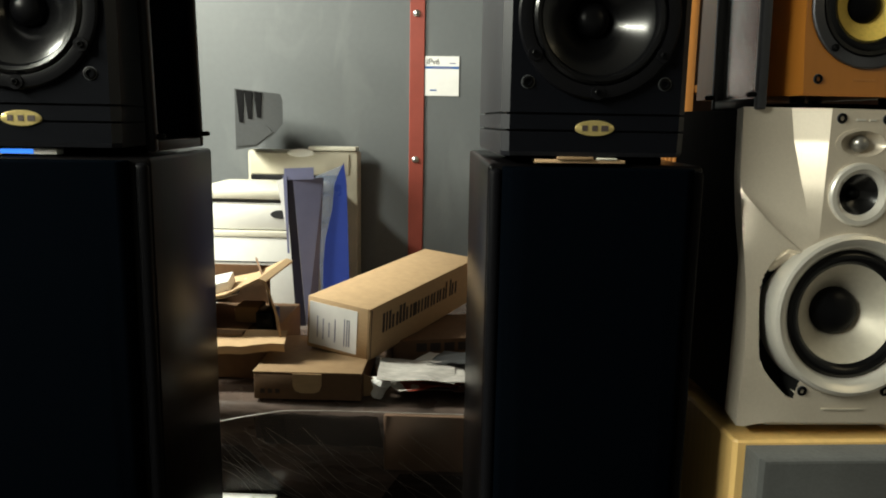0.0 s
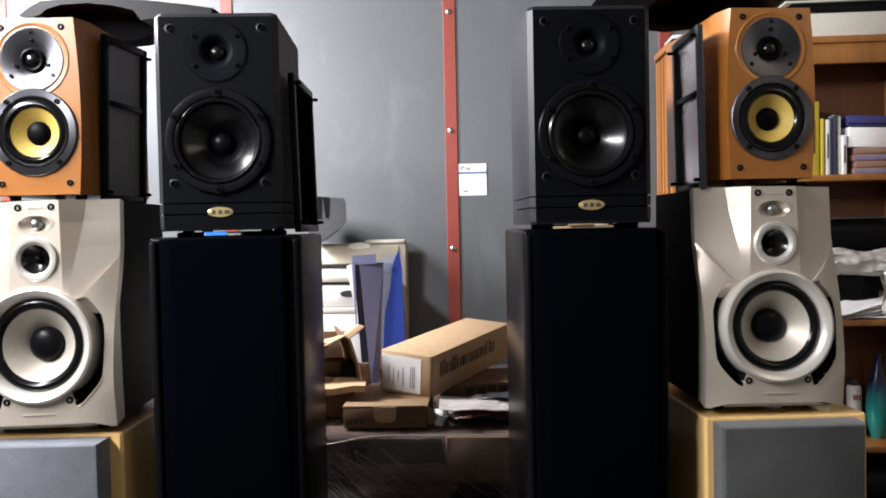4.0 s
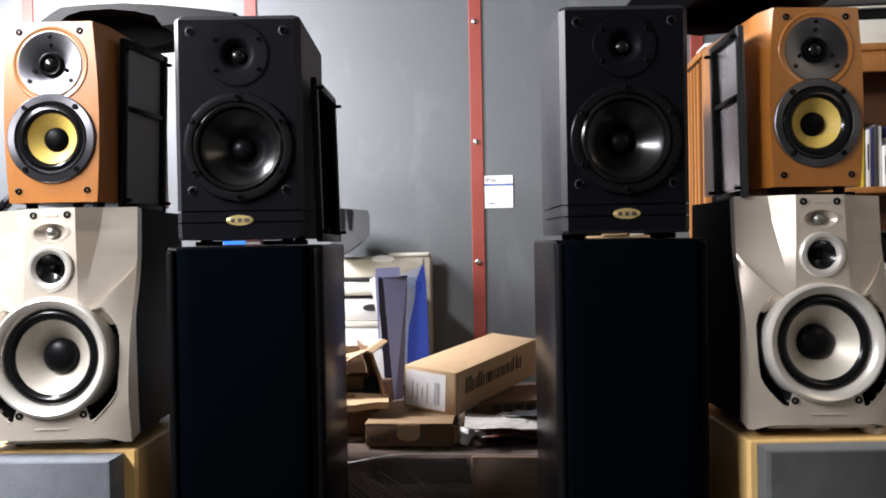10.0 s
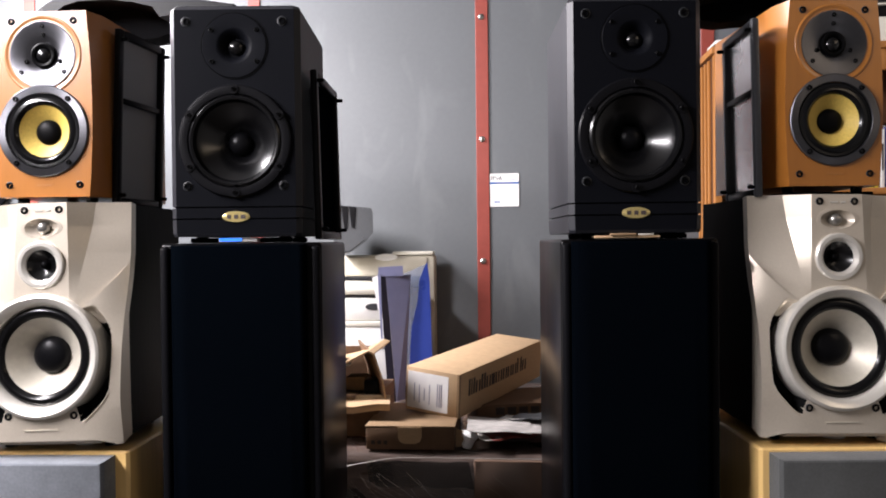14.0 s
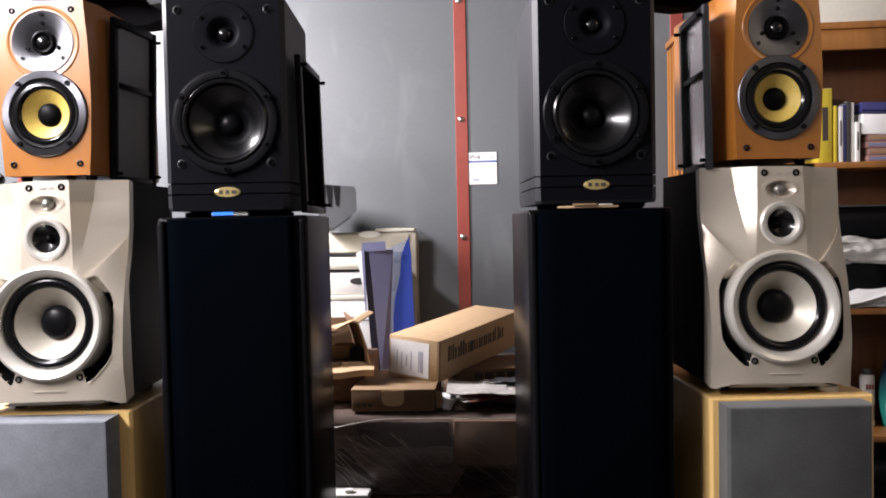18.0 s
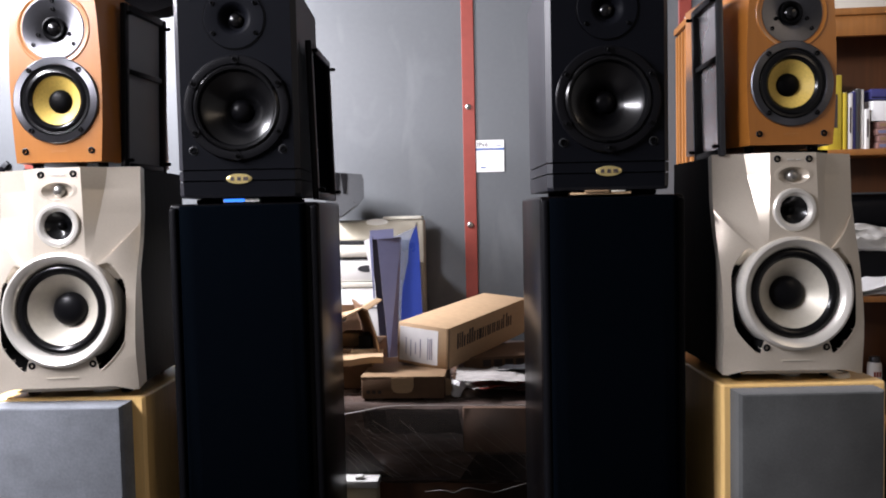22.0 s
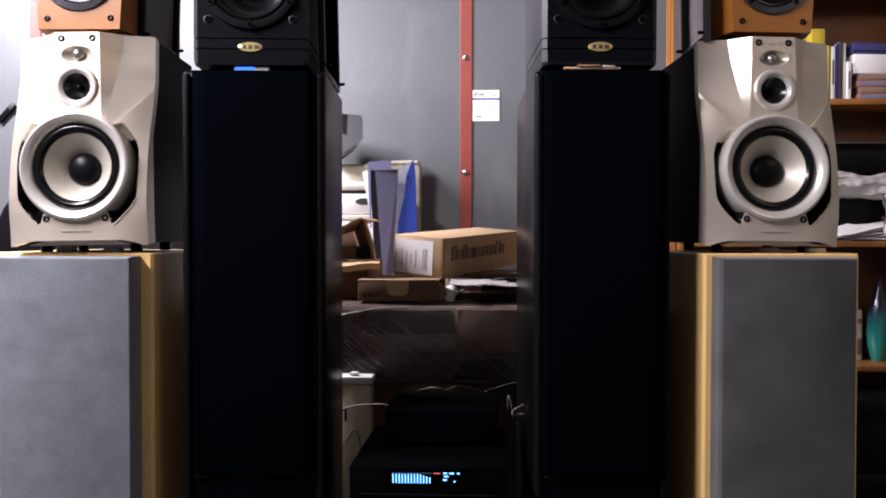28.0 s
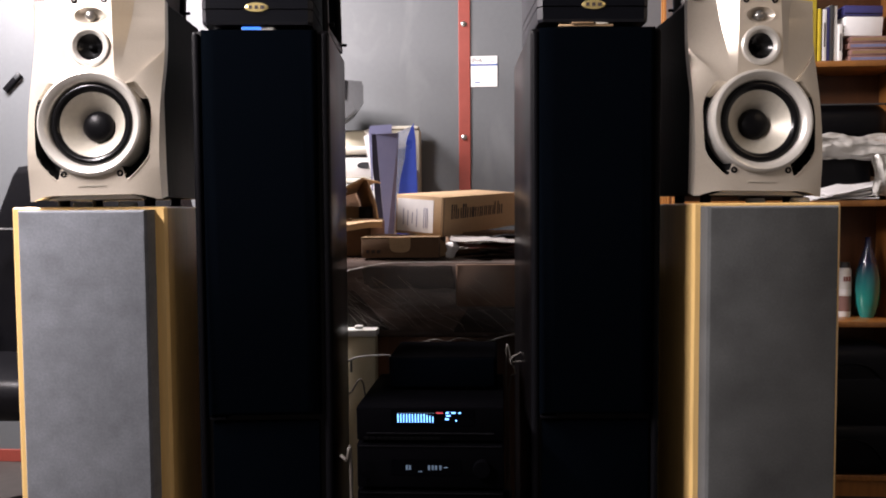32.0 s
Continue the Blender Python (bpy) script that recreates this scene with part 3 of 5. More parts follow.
# Silver three-way speaker with a faceted front
def silver_speaker(m, label):
    s = thing("bookshelf_speaker", m, label, "speaker", "silver three-way speakers")
    h, d = 0.394, 0.30
    lean = 0.065

    def back(z):
        """How far the side edges of the front lie behind its middle."""
        return float(np.interp(z, (0, 0.024, 0.06, 0.09, 0.12, 0.16, 0.19, 0.22, 0.246, 0.276, 0.31, 0.39), (0.017, 0.014, 0.008, 0.0065, 0.008, 0.012, 0.017, 0.024, 0.031, 0.038, 0.044, 0.046)))

    def halfw(z):
        return float(np.interp(z, (0, 0.06, 0.16, 0.22, 0.26, 0.39), (0.1262, 0.1255, 0.126, 0.127, 0.128, 0.128)))

    def knee_x(f):
        return 0.0525 + 0.065 * f

    # outline of the port scoop beside the woofer, smoothed: its outer edge, closed by an arc under the woofer's ring
    curve_pts = [(0.0585, 0.2190), (0.074, 0.2235), (0.083, 0.2255), (0.097, 0.2080), (0.1075, 0.1900), (0.1120, 0.1640), (0.1105, 0.1200), (0.1085, 0.0860), (0.1000, 0.0700), (0.0720, 0.0400), (0.0640, 0.0400), (0.0610, 0.0540), (0.0565, 0.0660)]
    for _ in range(2):
        cut = [curve_pts[0]]
        for (xa, za), (xb, zb) in zip(curve_pts, curve_pts[1:]):
            cut += [(xa * 0.75 + xb * 0.25, za * 0.75 + zb * 0.25), (xa * 0.25 + xb * 0.75, za * 0.25 + zb * 0.75)]
        curve_pts = cut + [curve_pts[-1]]
    outline = curve_pts + [(0.095 * math.cos(radians(a)), 0.1455 + 0.095 * math.sin(radians(a))) for a in range(-55, 56, 5)]

    def inside(x, z):
        hit = False
        for (xa, za), (xb, zb) in zip(outline, outline[1:] + outline[:1]):
            if (za > z) != (zb > z) and x < xa + (xb - xa) * (z - za) / (zb - za):
                hit = not hit
        return hit

    def nearest(x, z):
        best, spot = 9.0, (x, z)
        for (xa, za), (xb, zb) in zip(curve_pts, curve_pts[1:]):
            u = max(0, min(1, ((x - xa) * (xb - xa) + (z - za) * (zb - za)) / ((xb - xa) ** 2 + (zb - za) ** 2)))
            px, pz = xa + (xb - xa) * u, za + (zb - za) * u
            if math.hypot(x - px, z - pz) < best:
                best, spot = math.hypot(x - px, z - pz), (px, pz)
        return best, spot

    bm = bmesh.new()
    rows = []
    low_rows, high_rows, cols = 96, 60, 34
    for k in range(low_rows + high_rows + 2):
        low = k <= low_rows
        col = []
        for f in [i / cols for i in range(cols + 1)]:
            crease = 0.216 + 0.078 * f ** 1.4
            foot = 0.010 * (1 - max(0, min(1, (knee_x(f) - 0.07) / 0.04)) ** 2)
            z = foot + (crease - foot) * k / low_rows if low else crease + (h - crease) * (k - low_rows - 1) / high_rows
            w, e = halfw(z), back(z)
            u = min(1, max(0, (z - 0.225) / (h - 0.225)))
            inner, knee = 0.050 - 0.009 * u, 0.0525 + 0.0235 * u
            mid = e * (0.62 * min(1, u * 1.3))
            x = knee + (w - knee) * f
            y = mid + (e - mid) * (f ** 1.9 if low else f)
            if low and 0.03 < z < 0.24 and x > 0.053:
                away, spot = nearest(x, z)
                if away < 0.0011:
                    x, z = spot
                elif inside(x, z):
                    y += (0.006 + 0.028 * min(1, max(0, (0.222 - z) / 0.07))) * min(1, away / 0.0045)
            col.append((x, y, z))
        z = col[0][2]
        centre = [(inner * i / 14, 0.0, z) for i in range(-14, 15)]
        full = [(-x, y, q) for x, y, q in col[::-1]] + centre + col
        rows.append([bm.verts.new((x, y + lean * (q - 0.053), q)) for x, y, q in full])
    for a, b in zip(rows, rows[1:]):
        for i in range(len(a) - 1):
            bm.faces.new((a[i], a[i + 1], b[i + 1], b[i]))
    holes = ((0.1455, 0.0885, 1.0), (0.2925, 0.026, 1.0), (0.353, 0.0275, 0.56))
    bmesh.ops.delete(bm, geom=[f for f in bm.faces if any(math.hypot(v.co.x, (v.co.z - cz) / k) < r for cz, r, k in holes for v in f.verts)], context="FACES_ONLY")
    # wrap a short rim round to the cabinet
    ring = [r[0] for r in rows] + rows[-1][1:] + [r[-1] for r in rows[-2::-1]] + rows[0][-2:0:-1]
    rear = [bm.verts.new((v.co.x * 0.985, max(v.co.y, 0.03) + 0.022, min(max(v.co.z, 0.006), h - 0.003))) for v in ring]
    for i in range(len(ring)):
        j = (i + 1) % len(ring)
        bm.faces.new((ring[i], ring[j], rear[j], rear[i]))
    # the carved scoops come away as parts: silver above, blackened below to stand for shade
    pieces = {}
    for f in bm.faces:
        c = f.calc_center_median()
        if 0.054 < abs(c.x) < 0.114 and 0.035 < c.z < 0.228 and inside(abs(c.x), c.z):
            pieces.setdefault(("port" if c.z < 0.195 else "port_scoop", c.x > 0), []).append(f)
    for (name, _), faces in pieces.items():
        out, made = bmesh.new(), {}
        for f in faces:
            out.faces.new([made.setdefault(v, None) or made.update({v: out.verts.new(v.co)}) or made[v] for v in f.verts])
        part(name, out, PORT_SHADE if name == "port" else SILVER, s, "port opening beside the woofer, blackened for its shadow" if name == "port" else "", 1.0)
    bmesh.ops.delete(bm, geom=[f for fs in pieces.values() for f in fs], context="FACES_ONLY")
    bmesh.ops.remove_doubles(bm, verts=bm.verts[:], dist=1e-5)
    part("front_moulding", bm, SILVER, s, "silver painted faceted front moulding", 0.16)
    rings = []
    for k in range(12):
        z = 0.004 + (h - 0.008) * k / 11
        w = halfw(z) - 0.004
        f = back(z) + lean * (z - 0.053) + 0.012
        rings.append([(-w, f, z), (w, f, z), (w * 0.97, d, z), (-w * 0.97, d, z)])
    bm = loft(rings)
    bmesh.ops.delete(bm, geom=[f for f in bm.faces if f.calc_center_median().y < 0.1 and abs(f.calc_center_median().x) < 0.02 and 0.01 < f.calc_center_median().z < h - 0.01], context="FACES_ONLY")
    part("cabinet", bm, CHARCOAL, s, "charcoal vinyl cabinet", 0.3)

    def fy(z):
        return lean * (z - 0.053)
    # bright lips along the lower edge of the ports
    wz = 0.1455

    def lower(x, z):
        return fy(z) + back(z) * max(0, (x - 0.0525) / (halfw(z) - 0.0525)) ** 1.9
    for sx in (-1, 1):
        part("port_lip", tube([(sx * x, lower(x, z) - 0.0004, z) for x, z in curve_pts if z < 0.09 and x > 0.068], 0.0013, 8), SILVER, s)
    n = 72
    wf = part("woofer", lathe(0, wz, [(0.1005, 0.032), (0.1005, -0.006), (0.0985, -0.0105), (0.0945, -0.0125), (0.087, -0.0095), (0.081, -0.003), (0.0795, 0.006)], n), SILVER_RING, s, "woofer in a silver ring")
    part("surround", lathe(0, wz, [(0.0812, 0.006), (0.0795, 0.003), (0.0765, 0.0), (0.073, -0.0015), (0.069, -0.001), (0.0655, 0.0015), (0.0615, 0.006)], n), GLOSSY_RUBBER, wf)
    part("cone", lathe(0, wz, [(0.0622, 0.0052), (0.055, 0.0115), (0.046, 0.021), (0.030, 0.037)], n), CREAM_CONE, wf, "pearl coloured paper cone")
    part("dust_cap", lathe(0, wz, [(0.0305, 0.038), (0.030, 0.032), (0.026, 0.0265), (0.018, 0.0225), (0.008, 0.0205), (0, 0.020)], 40), BLACK_PLASTIC, wf)
    wf.matrix_local = Matrix.Translation((0, fy(wz), wz)) @ pose(0, 0, 0, -3.7) @ Matrix.Translation((0, 0, -wz))
    mz = 0.2925
    md = part("midrange", lathe(0, mz, [(0.0385, 0.006), (0.0385, -0.0035), (0.0365, -0.0055), (0.031, -0.0055), (0.0255, -0.0015), (0.0245, 0.003)], 48), SILVER_RING, s, "midrange driver in a silver ring")
    part("cone", lathe(0, mz, [(0.0248, 0.001), (0.02, 0.006), (0.012, 0.012), (0.006, 0.014), (0, 0.0145)], 40), BLACK_CONE, md)
    part("dust_cap", lathe(0, mz, [(0.008, 0.013), (0.0065, 0.0085), (0.0035, 0.006), (0, 0.0055)], 20), BLACK_RUBBER, md)
    md.location = (0, fy(mz), 0)
    tz = 0.353
    th = part("tweeter_horn", lathe(0, tz, [(0.034, 0.002), (0.034, -0.0006), (0.028, -0.0009), (0.0262, 0.001), (0.019, 0.007), (0.012, 0.011), (0, 0.012)], 48, fy(tz), None, 1, 0.55), SILVER, s, "concave oval tweeter horn", 0.8)
    part("dome", lathe(0, tz, [(0.0105, 0.011), (0.010, 0.004), (0.007, -0.0005), (0.0035, -0.002), (0, -0.0025)], 28, fy(tz)), DOME_GREY, th, "grey metal dome", 1.2)
    for x, z in ((-0.0285, 0.3825), (0.0285, 0.3825), (-0.0535, 0.0505), (0.0535, 0.0505)):
        screw(s, x, z, fy(z), 0.0057, name="grille_socket")
    for x, wd in ((-0.011, 0.012), (0.006, 0.008)):
        part("print_bar", box(x, x + wd, fy(0.381) - 0.0012, fy(0.381) + 0.001, 0.380, 0.3825), SILVER_RING, s)
    part("name_bar", box(-0.027, 0.027, -0.0036, -0.0012, 0.0268, 0.0282), CREAM_CONE, s)
    part("bottom_lip", loft([[(-0.09, y, 0.003), (-0.06, y, 0.0115 + k), (0.06, y, 0.0115 + k), (0.09, y, 0.003), (0.09, y, 0.0015), (-0.09, y, 0.0015)] for y, k in ((0.012, 0.0), (0.03, 0.0))]), SILVER, s, "", 0.3)
    for x in (-0.085, 0.085):
        for y in (0.06, 0.21):
            part("foot", upright([(0, -0.0125), (0.0105, -0.0125), (0.0115, 0.006), (0, 0.006)], 14), BLACK_RUBBER, s).location = (x, y, 0)
    return s


silver_speaker(pose(-0.6305, -1.506, 0.7575, 0, -1.0, 4.6), "silver three-way speaker with a pearl coloured cone")
silver_speaker(pose(0.648, -1.3775, 0.7580, 0, 0.7, 6.5), "silver three-way speaker with a pearl coloured cone")


# Beech floorstanding speaker with a grey grille
def beech_speaker(m, w, margins, label, cloth):
    s = thing("floorstanding_speaker", m, label, "speaker", "beech floorstanding speakers")
    h, d = 0.745, 0.33
    c, y = 0.005, 0.018
    rings = [[(-w / 2 + c, y + k, z), (w / 2 - c, y + k, z), (w / 2 - k, y + c, z), (w / 2 - k, d, z), (-w / 2 + k, d, z), (-w / 2 + k, y + c, z)]
             for z, k in ((GROUND, 0.0), (h - 0.003, 0.0), (h, 0.003))]
    part("cabinet", loft(rings), BEECH, s, "", 0.3)
    rings = []
    x0, x1 = -w / 2 + margins[0], w / 2 - margins[1]
    for y, k in ((0.0185, 0.0), (-0.017, 0.001), (-0.0235, 0.005), (-0.025, 0.010)):
        zt, zb = h - 0.006 - k * 0.5, GROUND + 0.06 + k
        rings.append([(x0 + k, y, zb), (x1 - k, y, zb), (x1 - k, y, zt), (x0 + k, y, zt)])
    part("grille", loft(rings), cloth, s, "removable grey cloth grille", 0.3)
    return s


beech_speaker(pose(-0.651, -1.503, 0, 0, 0, 3.4), 0.303, (0.0325, 0.0225), "beech floorstanding speaker with a grey cloth grille", GREY_CLOTH)
beech_speaker(pose(0.6635, -1.396, 0, 0, 0, 5.7), 0.293, (0.015, 0.0245), "beech floorstanding speaker with a stained grey cloth grille", DIM_STAINED_CLOTH)


# Black floorstanding speaker
def tower(m, w, d, label):
    s = thing("floorstanding_speaker", m, label, "speaker", "black floorstanding speakers")
    h = 1.083
    part("cabinet", box(-w / 2, w / 2, 0.016, d, GROUND, h, 0.006, 3), BLACK_VINYL, s)
    for sx in (-1, 1):
        part("corner_post", box(sx * (w / 2 - 0.009) - 0.0075, sx * (w / 2 - 0.009) + 0.0075, 0.006, 0.03, GROUND + 0.02, h - 0.006, 0.006, 3), BLACK_SATIN, s)
    rings = []
    gw = 0.1105
    for y, k in ((0.0155, 0.002), (0.004, 0.0), (-0.003, 0.003), (-0.007, 0.012), (-0.0085, 0.03)):
        x, zt, zb = gw - k, h - 0.003 - k * 0.15, 0.336 + k * 0.4
        rings.append([(-x, y, zb), (x, y, zb), (x, y, zt), (-x, y, zt)])
    part("grille", loft(rings), BLACK_CLOTH, s, "black cloth grille", 0.8)
    part("lower_trim", box(-0.108, -0.076, 0.0, 0.016, 0.327, 0.333, 0.002), BLACK_SATIN, s)
    part("lower_panel", box(-0.105, 0.105, 0.008, 0.02, GROUND + 0.04, 0.322, 0.004), BLACK_CLOTH, s)
    part("plinth", box(-w / 2 - 0.008, w / 2 + 0.008, 0.006, d + 0.01, GROUND, GROUND + 0.03, 0.005), BLACK_SATIN, s)
    return s


tower(pose(-0.3165, -1.464, 0, 0, 0, 5.7), 0.264, 0.31, "tall black floorstanding speaker with a black cloth grille")
tower(pose(0.3285, -1.421, 0, 0, 0, 3.7), 0.252, 0.40, "tall black floorstanding speaker with a black cloth grille")


# Thin black pads added between the stacked speakers to darken the gaps
def pad(m, w, d, t, label):
    s = tagged(part("gap_mat", box(-w / 2, w / 2, 0, d, 0, t, 0.002), BLACK_CLOTH, None), label, "mat", "rubber mats")
    s.matrix_world = m
    return s


for x, y, z, a in ((-0.652, -1.442, 1.1518, 5.7), (0.662, -1.305, 1.1522, 8.0)):
    pad(pose(x, y, z, 0, 0, a), 0.145, 0.19, 0.0022 if x < 0 else 0.0068, "thin black rubber mat under the cherry speaker")
for x, y, a in ((-0.325, -1.425, 7.1), (0.323, -1.385, 3.7)):
    pad(pose(x, y, 1.0832, 0, 0, a), 0.17, 0.16, 0.0082, "thin black rubber mat under the black speaker")


# Loose grilles leaning on the speakers
def loose_grille(m, w, h, label, mesh_mat, pegs=True, bar=True, rail=BLACK_PLASTIC):
    """A frame of black plastic, back towards the viewer: x along its width, z up, y its thickness."""
    s = thing("speaker_grille", m, label, "speaker grille", "loose speaker grilles")
    t = 0.014
    for x in (0.0, w - t):
        part("side_rail", box(x, x + t, 0, 0.012, 0, h, 0.003), rail, s)
    for z in (0.0, h - t):
        part("cross_rail", box(t, w - t, 0, 0.012, z, z + t, 0.003), BLACK_PLASTIC, s)
    if bar:
        part("middle_rail", box(t, w - t, 0.002, 0.010, h * 0.6 - 0.005, h * 0.6 + 0.005, 0.002), BLACK_PLASTIC, s)
    part("cloth", box(t * 0.6, w - t * 0.6, 0.010, 0.0125, t * 0.6, h - t * 0.6), mesh_mat, s)
    if pegs:
        for x in (t / 2, w - t / 2):
            for z in (0.018, h - 0.018):
                part("peg", lathe(x, z, [(0.0035, 0.001), (0.0035, -0.009), (0.002, -0.011), (0, -0.011)], 12), BLACK_RUBBER, s)
    return s


loose_grille(pose(-0.5530, -1.405, 1.150, 2, 0, 86), 0.148, 0.305, "dark grille frame leaning against the cherry speaker", MESH_DARK)
# lighter mesh and rails stand for light falling on this grille
loose_grille(pose(0.5210, -1.175, 1.150, 1.0, 0, -87.5), 0.165, 0.298, "grille frame coloured as if lit, leaning against the cherry speaker", MESH_LIT, True, True, GREY_METAL)
loose_grille(pose(-0.1960, -1.395, 1.0875, -1.2, 0, 94), 0.205, 0.288, "black grille frame leaning against the black speaker", BLACK_CLOTH, True, False)
loose_grille(pose(0.4400, -1.215, 1.088, -3, 0, 92), 0.18, 0.305, "black grille frame leaning against the black speaker", BLACK_CLOTH, True, False)


# Curved black plastic pods lying across the speaker tops
def pod(m, label, top, low, lip, rest):
    """An arched bar, hollow at the front below its lip: outlines of (x, z)."""
    s = thing("plastic_pod", m, label, "plastic part", "curved black pods")
    outline = top + low
    rings = []
    for y, k in ((0.07, 1.0), (0.11, 1.0), (0.135, 0.93)):
        rings.append([(x * k, y, 0.07 + (z - 0.07) * k) for x, z in outline])
    part("bowl", loft(rings), POD_BLACK, s, "", 0.5)
    band = top + [p for p in low if p[0] > lip[-1][0]] + lip[::-1] + [p for p in low if p[0] < lip[0][0]]
    rings = [[(x * k, y, 0.07 + (z - 0.07) * k) for x, z in band] for y, k in ((0.0, 0.985), (0.006, 1.0), (0.072, 1.003))]
    part("shell", loft(rings), POD_SHELL, s, "smooth arched shell", 0.5)
    part("rest", box(rest[0], rest[1], 0.03, 0.11, rest[2], 0.06, 0.006), POD_BLACK, s)
    return s


pod(pose(-0.605, -1.235, 1.4685), "curved black plastic pod lying across two speakers",
    [(-0.21, 0.075), (-0.188, 0.090), (-0.164, 0.102), (-0.10, 0.105), (-0.03, 0.105), (0.05, 0.097), (0.143, 0.084), (0.20, 0.074)],
    [(0.20, 0.062), (0.10, 0.060), (0.05, 0.046), (0.01, 0.034), (-0.03, 0.031), (-0.07, 0.040), (-0.12, 0.058), (-0.19, 0.069)],
    [(-0.165, 0.074), (-0.15, 0.085), (-0.119, 0.093), (-0.06, 0.094), (-0.007, 0.087), (0.035, 0.076), (0.05, 0.055)], (-0.19, -0.10, 0.0))
pod(pose(0.535, -1.235, 1.4655), "curved black plastic pod lying across two speakers",
    [(-0.183, 0.056), (-0.172, 0.070), (-0.155, 0.077), (-0.10, 0.078), (0.0, 0.077), (0.08, 0.077), (0.13, 0.073), (0.155, 0.066), (0.185, 0.050)],
    [(0.175, 0.044), (0.10, 0.034), (0.05, 0.028), (-0.02, 0.024), (-0.08, 0.034), (-0.15, 0.046)],
    [(-0.085, 0.038), (-0.06, 0.057), (-0.01, 0.066), (0.06, 0.068), (0.12, 0.064), (0.15, 0.057), (0.168, 0.049)], (-0.16, -0.11, 0.0045))

# Small things in the gap on the towers
stick = thing("memory_device", pose(-0.322, -1.444, 1.0845, 0, 0, 6), "small device with a lit blue screen and white label", "device")
part("body", box(-0.034, 0.03, 0, 0.02, 0, 0.007, 0.001), WHITE_PLASTIC, stick)
part("screen", box(-0.032, 0.004, -0.0008, 0.0, 0.0012, 0.0062), FILE_BLUE, stick)
packet = thing("paper_packet", pose(0.31, -1.412, 1.0845, 0, 0, 5), "folded beige paper packet lying on the speaker", "packet")
part("sheet", box(-0.055, 0.05, 0, 0.05, 0, 0.004, 0.001), CARD, packet)
part("sheet", box(-0.03, 0.012, -0.004, 0.05, 0.004, 0.0075, 0.001), CARD_DARK, packet)
part("sheet", box(0.016, 0.04, -0.002, 0.05, 0.004, 0.0065, 0.001), CREAM_PLASTIC, packet)
for x, y in ((-0.60, -1.43), (0.66, -1.31), (-0.70, -1.42), (0.74, -1.33)):
    pad = thing("spacer_pad", pose(x, y, 0.7455), "small clear plastic spacer lying under the silver speaker", "spacer", "spacer pads")
    part("disc", upright([(0, 0), (0.018, 0), (0.019, 0.003), (0.017, 0.009), (0, 0.009)], 20), WHITE_PLASTIC, pad)

# Film-wrapped stack between and behind the towers
stack = thing("wrapped_stack", pose(0, 0, 0), "dark furniture wrapped in shiny black stretch film", "wrapped furniture")
part("lower_body", box(-0.62, 0.60, -0.90, -0.10, GROUND, 0.415, 0.012), PINE_DARK, stack, "dark brown wooden base")
bm = bmesh.new()
nx, nz = 60, 12
rng = random.Random(7)
prof = [(-0.895, 0.40), (-0.965, 0.41), (-0.978, 0.43), (-0.976, 0.50), (-0.978, 0.585), (-0.972, 0.603), (-0.955, 0.609), (-0.7, 0.610), (-0.12, 0.610)]
rows = []
for i in range(nx + 1):
    x = -0.66 + 1.30 * i / nx
    rows.append([bm.verts.new((x, y + 0.006 * noise.noise((x * 9 + z * 14, z * 20, 1)), z + (0.004 * noise.noise((x * 7, y * 9, 4)) if k < 6 else 0.002 * noise.noise((x * 5, y * 5, 2)))))
                 for k, (y, z) in enumerate(prof)])
for a, b in zip(rows, rows[1:]):
    for k in range(len(prof) - 1):
        bm.faces.new((a[k], a[k + 1], b[k + 1], b[k]))
part("film", bm, FILM, stack, "creased shiny black film", 1.2)
part("packed_box", box(0.03, 0.20, -0.984, -0.95, 0.49, 0.598, 0.004), FILM_BROWN, stack, "brown box showing through the film")
# sheets over the film: pale ones paint haze, dark ones darken it
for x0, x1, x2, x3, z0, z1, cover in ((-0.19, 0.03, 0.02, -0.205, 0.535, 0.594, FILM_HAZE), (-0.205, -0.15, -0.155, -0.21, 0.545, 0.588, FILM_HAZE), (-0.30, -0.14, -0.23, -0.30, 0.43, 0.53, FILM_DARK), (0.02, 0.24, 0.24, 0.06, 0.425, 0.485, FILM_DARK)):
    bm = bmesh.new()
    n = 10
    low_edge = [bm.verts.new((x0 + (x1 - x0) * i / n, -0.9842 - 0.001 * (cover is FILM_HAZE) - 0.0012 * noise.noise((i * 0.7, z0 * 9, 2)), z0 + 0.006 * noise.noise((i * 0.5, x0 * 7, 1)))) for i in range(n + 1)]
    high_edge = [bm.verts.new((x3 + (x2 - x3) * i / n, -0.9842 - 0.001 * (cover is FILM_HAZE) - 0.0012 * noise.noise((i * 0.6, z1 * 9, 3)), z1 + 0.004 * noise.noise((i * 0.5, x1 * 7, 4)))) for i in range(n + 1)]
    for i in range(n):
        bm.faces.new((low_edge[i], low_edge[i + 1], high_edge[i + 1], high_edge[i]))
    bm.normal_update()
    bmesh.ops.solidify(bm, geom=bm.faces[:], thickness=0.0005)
    part("film_tone_sheet", bm, cover, stack, "pale sheet painting haze on the film" if cover is FILM_HAZE else "dark sheet laid over the film", 1.2)
